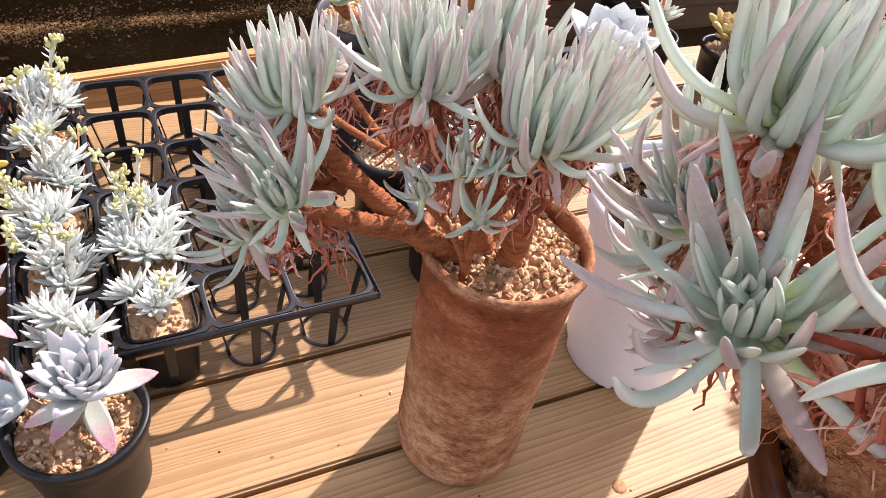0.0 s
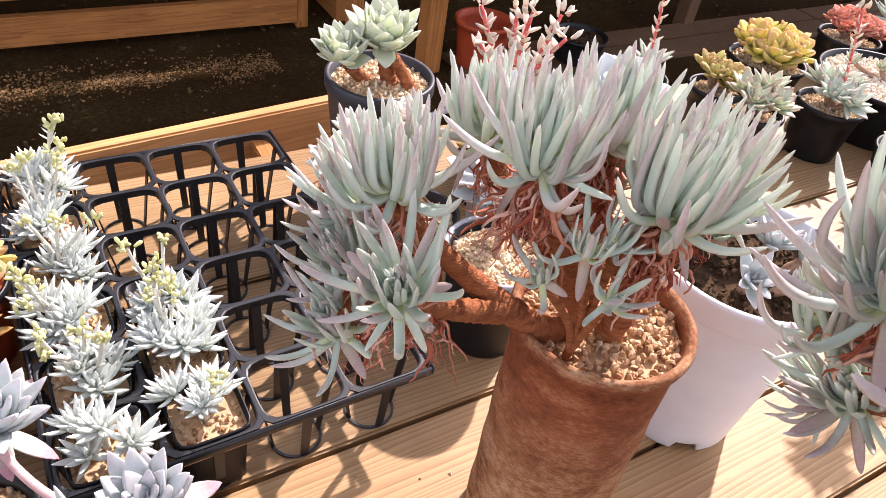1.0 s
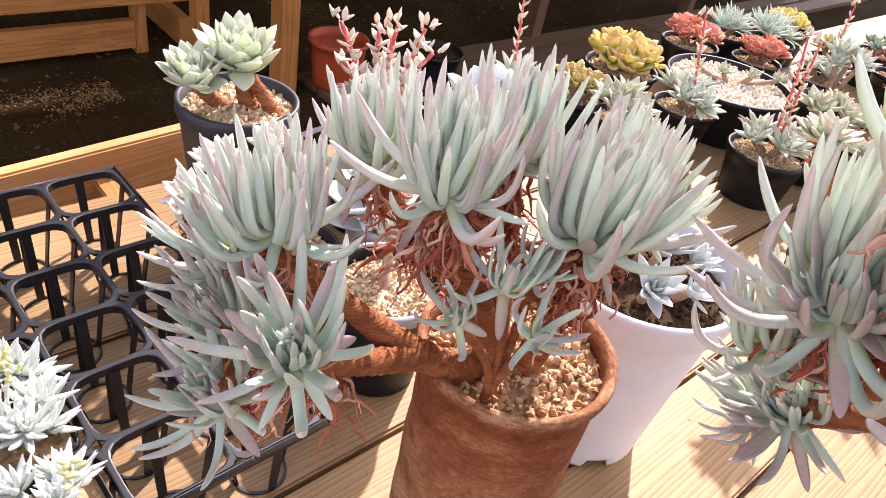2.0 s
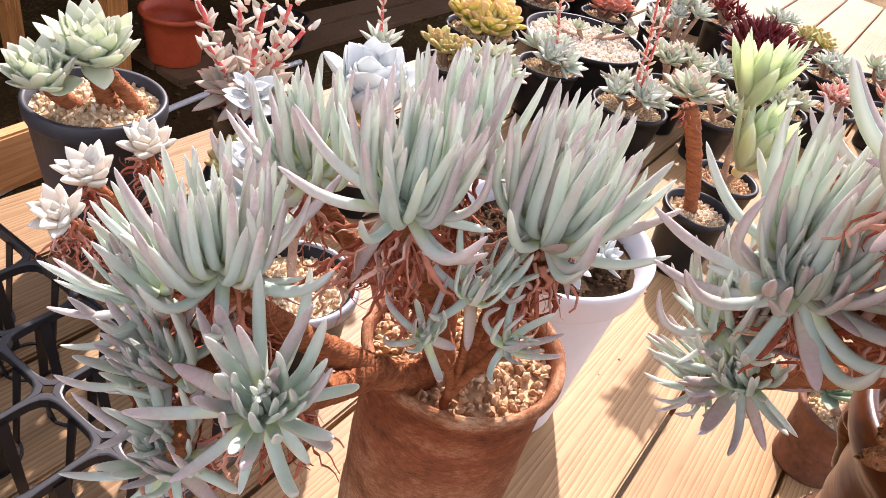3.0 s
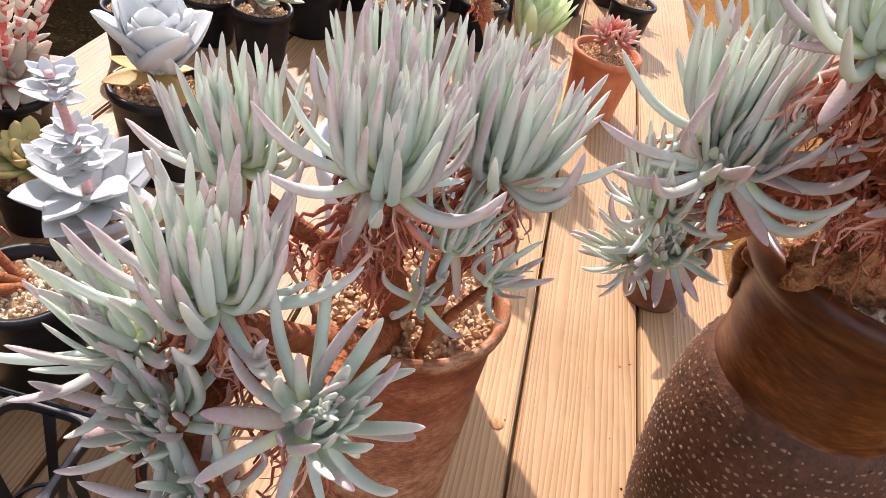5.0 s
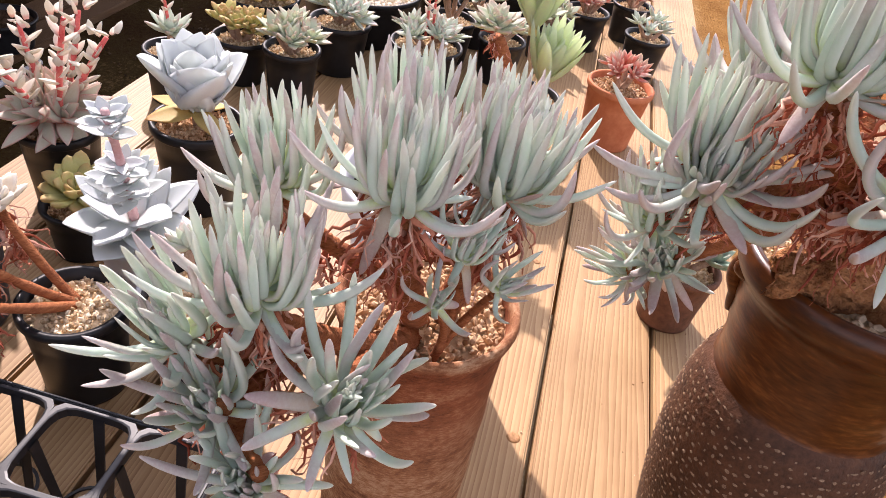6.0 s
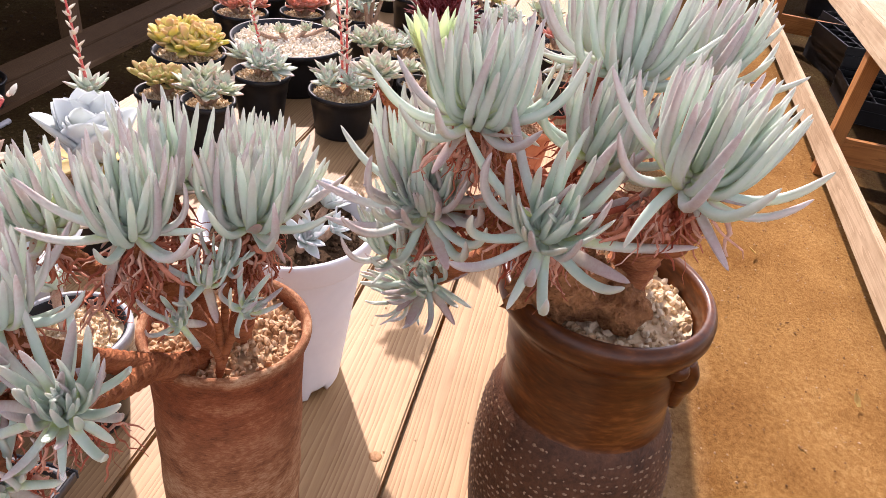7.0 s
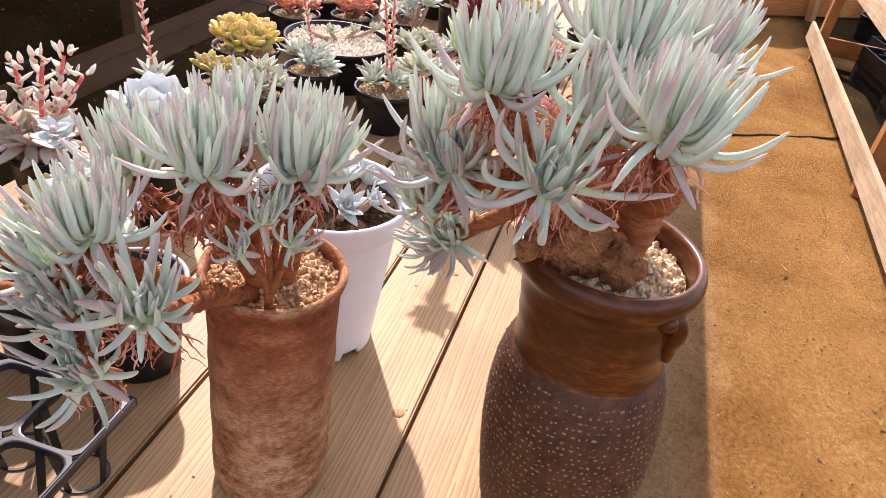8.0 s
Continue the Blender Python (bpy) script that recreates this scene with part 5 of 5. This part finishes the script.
for at, lab, kind, hd, ln_ in (
        ((1.86, 0.20), "small grey rosettes in a black pot", "pale", 4, 0.04), ((2.10, 0.24), "pink rosettes in a black pot", "pink", 4, 0.04),
        ((2.32, 0.30), "pale green rosettes in a black pot", "palegreen", 4, 0.04), ((2.36, 0.50), "yellow-green rosettes in a black pot", "yellowgreen", 5, 0.035),
        ((2.08, 0.50), "grey rosettes in a black pot", "grey", 4, 0.045), ((1.80, 0.44), "pale green rosettes in a black pot", "palegreen", 4, 0.04),
        ((1.78, 0.62), "grey-green rosettes in a black pot", "pale", 4, 0.038), ((2.30, 0.74), "red rosettes in a black pot", "darkred", 6, 0.045)):
    spread_pot(at, 0.058, 0.10, lab, kind, hd, ln_, 11)

# ---- the bench across the path ----
rb = thing("side_bench", (0, 0, FLOOR), "pale softwood bench with a low side rail across the path", "bench")
def ry(x):
    return -1.055 - 0.05 * (x - 2.0)
beam(rb, "edge_board", (0.6, ry(0.6) + 0.02, 0.70), (6.6, ry(6.6) + 0.02, 0.70), 0.03, 0.13, M_PALE)
beam(rb, "side_rail", (0.6, ry(0.6) + 0.03, 0.17), (6.4, ry(6.4) + 0.03, 0.17), 0.03, 0.14, M_PALE)
for x in (1.1, 3.6, 6.1):
    beam(rb, "leg", (x, ry(x) - 0.025, 0), (x, ry(x) - 0.025, 0.66), 0.07, 0.07, M_FRAME)
    beam(rb, "leg", (x, ry(x) - 1.1, 0), (x, ry(x) - 1.1, 0.66), 0.07, 0.07, M_FRAME)
    beam(rb, "stretcher", (x, ry(x) - 0.062, 0.14), (x, ry(x) - 1.06, 0.14), 0.04, 0.13, M_FRAME)
for k in range(8):
    bmb = boxed((-3.0, -0.07, -0.015), (3.0, 0.07, 0.015), 0.003)
    part("plank", bmb, M_PALE, rb, smooth=False, m=Matrix.Translation((3.6, ry(3.6) - 0.075 - 0.146 * k, 0.745)) @ pose(0, 0, 0, 0, 0, math.degrees(-0.05)))

def crate(at, w, d, h, n, turn):
    """A stack of n black nursery trays with ribbed sides and open cells."""
    c = thing("tray_stack", at, "stack of black plastic nursery trays on the soil", "plant tray", turn=turn)
    for k in range(n):
        bm = bmesh.new()
        z = k * h * 0.62
        o = 0.012 * math.sin(k * 2.3)
        for lo, hi in (((-w, -d, 0), (w, d, 0.006)), ((-w, -d, 0.007), (w, -d + 0.008, h)), ((-w, d - 0.008, 0.007), (w, d, h)), ((-w, -d + 0.009, 0.007), (-w + 0.008, d - 0.009, h)), ((w - 0.008, -d + 0.009, 0.007), (w, d - 0.009, h))):
            box(bm, (lo[0] + o, lo[1], lo[2] + z), (hi[0] + o, hi[1], hi[2] + z))
        for i in range(1, 4):
            x = -w + 2 * w * i / 4 + o
            box(bm, (x - 0.004, -d + 0.009, z + 0.007), (x + 0.004, d - 0.009, z + h * 0.9))
        for i in range(1, 3):
            y = -d + 2 * d * i / 3
            box(bm, (-w + 0.009 + o, y - 0.004, z + 0.0065), (w - 0.009 + o, y + 0.004, z + h * 0.88))
        bmesh.ops.remove_doubles(bm, verts=bm.verts, dist=0.0025)
        part("tray", bm, M_BLACK, c, smooth=False)
    return c


crate((5.55, -1.75, FLOOR), 0.3, 0.2, 0.09, 4, 8)
crate((4.75, -1.72, FLOOR), 0.3, 0.2, 0.09, 2, -4)
crate((6.3, -2.0, FLOOR), 0.3, 0.2, 0.09, 3, 15)
basket = thing("basket", (2.95, -1.42, FLOOR), "yellow ribbed plastic basket", "basket")
part("body", lathe([(0, 0.002), (0.09, 0.002)] + [(0.095 + 0.0025 * k + (0.004 if k % 2 else 0), 0.004 + 0.016 * k) for k in range(11)] + [(0.12, 0.176), (0.115, 0.17), (0.09, 0.02), (0, 0.02)], 40), M_YELPLASTIC, basket)
for x, y, hh in ((3.25, -1.3, 0.11), (3.6, -1.42, 0.1), (4.0, -1.36, 0.11), (4.4, -1.5, 0.1), (3.05, -1.55, 0.1)):
    q = thing("flower_pot", (x, y, FLOOR + 0.7615), "black plastic pot of soil on the side bench", "flower pot")
    round_pot(q, 0.06, 0.045, hh, M_BLACK)
    gravel(q, 0.052, hh - 0.014, 0.006, M_SOIL, rnd, 120)

# ---- far end of the path ----
ff = thing("end_frame", (0, 0, FLOOR), "brown timber trestle frame closing the path", "frame")
beam(ff, "sill_beam", (6.6, -0.05, 0.1), (8.4, -2.2, 0.1), 0.06, 0.16, M_FRAME)
beam(ff, "upper_beam", (6.7, 0.0, 0.42), (8.5, -2.15, 0.42), 0.05, 0.1, M_FRAME)
for f_ in (0.3, 0.62, 0.9):
    x, y = 6.6 + 1.8 * f_, -0.05 - 2.15 * f_
    beam(ff, "leg", (x - 0.1, y - 0.085, 0), (x - 0.02, y - 0.02, 0.7), 0.07, 0.07, M_EDGE)
sheet = thing("plastic_sheet", (0, 0, FLOOR), "milky plastic sheet hanging behind the end frame", "sheet")
bm = bmesh.new()
cols = []
for k in range(41):
    f_ = k / 40
    w_ = 0.03 * math.sin(k * 1.3) + 0.015 * math.sin(k * 2.9)
    cols.append([bm.verts.new((6.75 + 2.2 * f_ + 0.8 * w_ + 0.006 * s_, 0.35 - 2.65 * f_ + 0.6 * w_, z_)) for z_ in (0.003, 0.5, 1.1) for s_ in (0, 1)])
for a, c in zip(cols, cols[1:]):
    for q in ((0, 2), (2, 4), (1, 3), (3, 5)):
        bm.faces.new((a[q[0]], c[q[0]], c[q[1]], a[q[1]]))
part("sheet_face", bm, M_SHEET, sheet)
dk = thing("potted_succulent", (7.3, -1.95, FLOOR), "large dark red leafy plant in a black pot", "potted plant")
round_pot(dk, 0.16, 0.13, 0.22, M_BLACK)
for k in range(14):
    a = 2.4 * k
    h_ = 0.26 + 0.34 * (k % 5) / 4
    trunk(dk, [(0, 0, 0.2), (0.07 * math.cos(a), 0.07 * math.sin(a), h_)], 0.012, 0.009, rnd, M_STEMBROWN, n=6)
    rosette(dk, (0.09 * math.cos(a), 0.09 * math.sin(a), h_), (math.cos(a), math.sin(a), 0.8), "darkred", 14, 0.12, rnd, outer=85)
seam = curve_pts((3.9, -0.35, FLOOR + 0.003), (4.2, -0.85, FLOOR + 0.003), (4.46, -1.3, FLOOR + 0.003), 14)
bm = bmesh.new()
tube(bm, [p + Vector((rnd.uniform(-0.012, 0.012), 0, 0)) for p in seam], [rnd.uniform(0.006, 0.011) for _ in seam], 6)
tagged(new("path_seam", mesh_of("path_seam", bm, M_SOIL)), "dark ragged seam across the earth path", "seam", kind="structure")

# ---- benches and posts behind ----
bb = thing("back_bench", (0, 0, FLOOR), "brown timber bench frame in the shade behind", "bench")
beam(bb, "upper_beam", (-2.37, 3.11, 0.327), (1.41, 3.13, 0.327), 0.043, 0.183, M_FRAME)
beam(bb, "lower_beam", (-2.37, 3.15, 0.097), (1.195, 3.17, 0.097), 0.043, 0.118, M_FRAME)
for x in (-1.3, 1.227):
    beam(bb, "leg", (x, 3.20, 0), (x, 3.20, 0.42), 0.054, 0.054, M_FRAME)
beam(bb, "stretcher", (1.43, 3.20, 0.064), (1.43, 4.2, 0.064), 0.054, 0.128, M_FRAME)
beam(bb, "leg", (1.43, 4.23, 0), (1.43, 4.23, 0.42), 0.054, 0.054, M_FRAME)
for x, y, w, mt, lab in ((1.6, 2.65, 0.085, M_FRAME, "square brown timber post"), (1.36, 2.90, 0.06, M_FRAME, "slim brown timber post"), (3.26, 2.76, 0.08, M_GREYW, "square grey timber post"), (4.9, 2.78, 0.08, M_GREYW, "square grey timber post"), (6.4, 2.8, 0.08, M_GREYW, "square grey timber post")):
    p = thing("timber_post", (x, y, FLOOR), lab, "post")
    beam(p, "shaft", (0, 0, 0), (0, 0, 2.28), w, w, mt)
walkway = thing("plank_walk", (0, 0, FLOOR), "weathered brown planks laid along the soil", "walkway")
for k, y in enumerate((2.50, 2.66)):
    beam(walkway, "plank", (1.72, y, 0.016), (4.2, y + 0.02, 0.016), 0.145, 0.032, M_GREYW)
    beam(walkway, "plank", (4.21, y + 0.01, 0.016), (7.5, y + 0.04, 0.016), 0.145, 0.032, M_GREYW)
clay = thing("flower_pot", (1.83, 2.60, FLOOR + 0.033), "empty dull red-brown pot on the planks", "flower pot")
round_pot(clay, 0.13, 0.10, 0.2, M_REDPLASTIC, 0.01, 0.006)
dark = thing("flower_pot", (2.32, 2.52, FLOOR + 0.033), "black pot of brown soil on the planks", "flower pot")
round_pot(dark, 0.13, 0.10, 0.12, M_BLACK, 0.008)
gravel(dark, 0.115, 0.1, 0.01, M_SOIL, rnd, 200)
hose = thing("hose", (0, 0, 0), "grey garden hose along the planks", "hose")
bmh = bmesh.new()
tube(bmh, curve_pts((0.75, 2.1, FLOOR + 0.012), (1.5, 2.35, FLOOR + 0.012), (2.3, 2.36, FLOOR + 0.012), 24), [0.011] * 24, 10)
part("hose_line", bmh, M_HOSE, hose)

# unseen shade cloth, added to keep the sun off the ground behind
sun_blocker = thing("shade_awning", (0, 0, 1.6), "unseen dark cloth on grey poles, added to shade the ground behind", "awning")
# two lengths of cloth, cut apart so one streak of sun reaches the soil
for outline in (((-4.0, 2.55), (11.0, 2.55), (11.0, 4.215), (3.3, 4.2), (3.1, 4.10), (1.6, 4.03), (-4.0, 4.0)), ((-4.0, 4.005), (1.6, 4.035), (1.6, 4.22), (3.3, 4.24), (3.3, 4.205), (11.0, 4.22), (11.0, 8.5), (-4.0, 8.5))):
    bm = bmesh.new()
    low = [bm.verts.new((x, y, 0)) for x, y in outline]
    top = [bm.verts.new((x, y, 0.01)) for x, y in outline]
    bm.faces.new(low[::-1])
    bm.faces.new(top)
    for k in range(len(low)):
        q = (k + 1) % len(low)
        bm.faces.new((low[k], low[q], top[q], top[k]))
    part("cloth", bm, M_SOIL, sun_blocker, smooth=False)
for x in (-3.8, 10.8):
    for y in (2.7, 5.4, 8.3):
        beam(sun_blocker, "pole", (x, y, FLOOR - 1.6), (x, y, -0.001), 0.06, 0.06, M_GREYW)
for x in (-3.8, 2.5, 10.8):
    beam(sun_blocker, "rafter", (x, 2.55, -0.03), (x, 8.5, -0.03), 0.05, 0.05, M_GREYW)

# unseen wall, added to block skylight and darken the ground behind
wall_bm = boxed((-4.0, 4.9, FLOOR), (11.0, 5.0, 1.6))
tagged(new("wall_back", mesh_of("wall_back", wall_bm, M_GREYW, False)), "unseen dark boarded wall, added to hold skylight off the soil behind", "wall", kind="structure")

# ---- litter on the path and crumbs on the bench ----
def litter(name, count, area, z, size, mats, label, seed, in_band=False):
    r = random.Random(seed)
    verts, faces = [], []
    for _ in range(count):
        x, y = r.uniform(*area[0]), r.uniform(*area[1])
        if in_band:  # gathered in uneven patches along the middle of the area
            y = r.gauss(sum(area[1]) / 2, (area[1][1] - area[1][0]) / 4) + 0.05 * noise.noise((x * 2.2, 0, 0))
            if noise.noise((x * 4, y * 9, 2)) < r.uniform(-0.3, 0.3):
                continue
        s = size * r.uniform(0.3, 1.0) ** 1.5
        m = Matrix.Translation((x, y, z + s * 0.25)) @ Euler((r.uniform(-0.5, 0.5), r.uniform(-0.5, 0.5), r.uniform(0, 6.3))).to_matrix().to_4x4()
        k = len(verts)
        for b in ((0, 0, 0.5), (0.8, 0, 0), (0, 0.6, 0), (-0.8, 0.1, 0), (0, -0.6, 0), (0, 0, -0.4)):
            verts.append(tuple(m @ Vector([c * s * r.uniform(0.7, 1.2) for c in b])))
        faces += [[k + i for i in t_] for t_ in ((0, 1, 2), (0, 2, 3), (0, 3, 4), (0, 4, 1), (5, 2, 1), (5, 3, 2), (5, 4, 3), (5, 1, 4))]
    me = bpy.data.meshes.new(name)
    me.from_pydata(verts, [], faces)
    me.materials.append(mats)
    return tagged(new(name, me), label, "litter", kind="stuff")


litter("path_grit", 3200, ((0.8, 6.0), (-1.3, -0.1)), FLOOR + 0.004, 0.008, M_GRIT, "small stones and crumbs on the earth path", 5)
litter("crumbs", 70, ((0.15, 1.3), (0.06, 0.58)), 0.0, 0.004, M_GRAVEL, "gravel crumbs scattered on the planks", 6)
litter("dark_crumbs", 60, ((0.2, 1.3), (0.06, 0.58)), 0.0, 0.0035, M_SOIL, "dark soil crumbs scattered on the planks", 7)
# pale cover added so the streak of sun on dark soil looks brighter
litter("streak_chips", 13000, ((-0.85, 1.0), (2.74, 3.0)), FLOOR + 0.001, 0.009, M_STREAK, "pale chips added along the soil to brighten the sun streak", 9, True)
litter("soil_debris", 2600, ((-1.6, 4.5), (1.35, 3.6)), FLOOR + 0.002, 0.02, M_DEBRIS, "dead leaves and clods on the shaded soil", 8)
for x, y, a in ((1.81, -0.894, 20), (2.6, -0.7, 100), (3.2, -0.95, 60)):
    fl = thing("fallen_leaf", (x, y, FLOOR + 0.012), "dry tan fallen leaf on the path", "leaf", turn=a)
    part("blade", leaf_mesh("blade", 40, 0.45, 0.03, M_OLDYEL, "other"), None, fl, m=pose(0, 0, 0.004, 0, 72, 0) @ Matrix.Diagonal((0.045, 0.045, 0.05, 1)))

# knots in the bench planks
for x, y, r in ((0.598, 0.322, 0.0085), (0.95, 0.34, 0.006), (0.34, 0.25, 0.005), (1.22, 0.20, 0.007)):
    part("knot", lathe([(0, 0.0014), (r * 0.6, 0.0013), (r * 0.9, 0.0010), (r, 0.0)], 18), M_KNOT, bench, "dark round knot", m=Matrix.Translation((x, y, -FLOOR)))
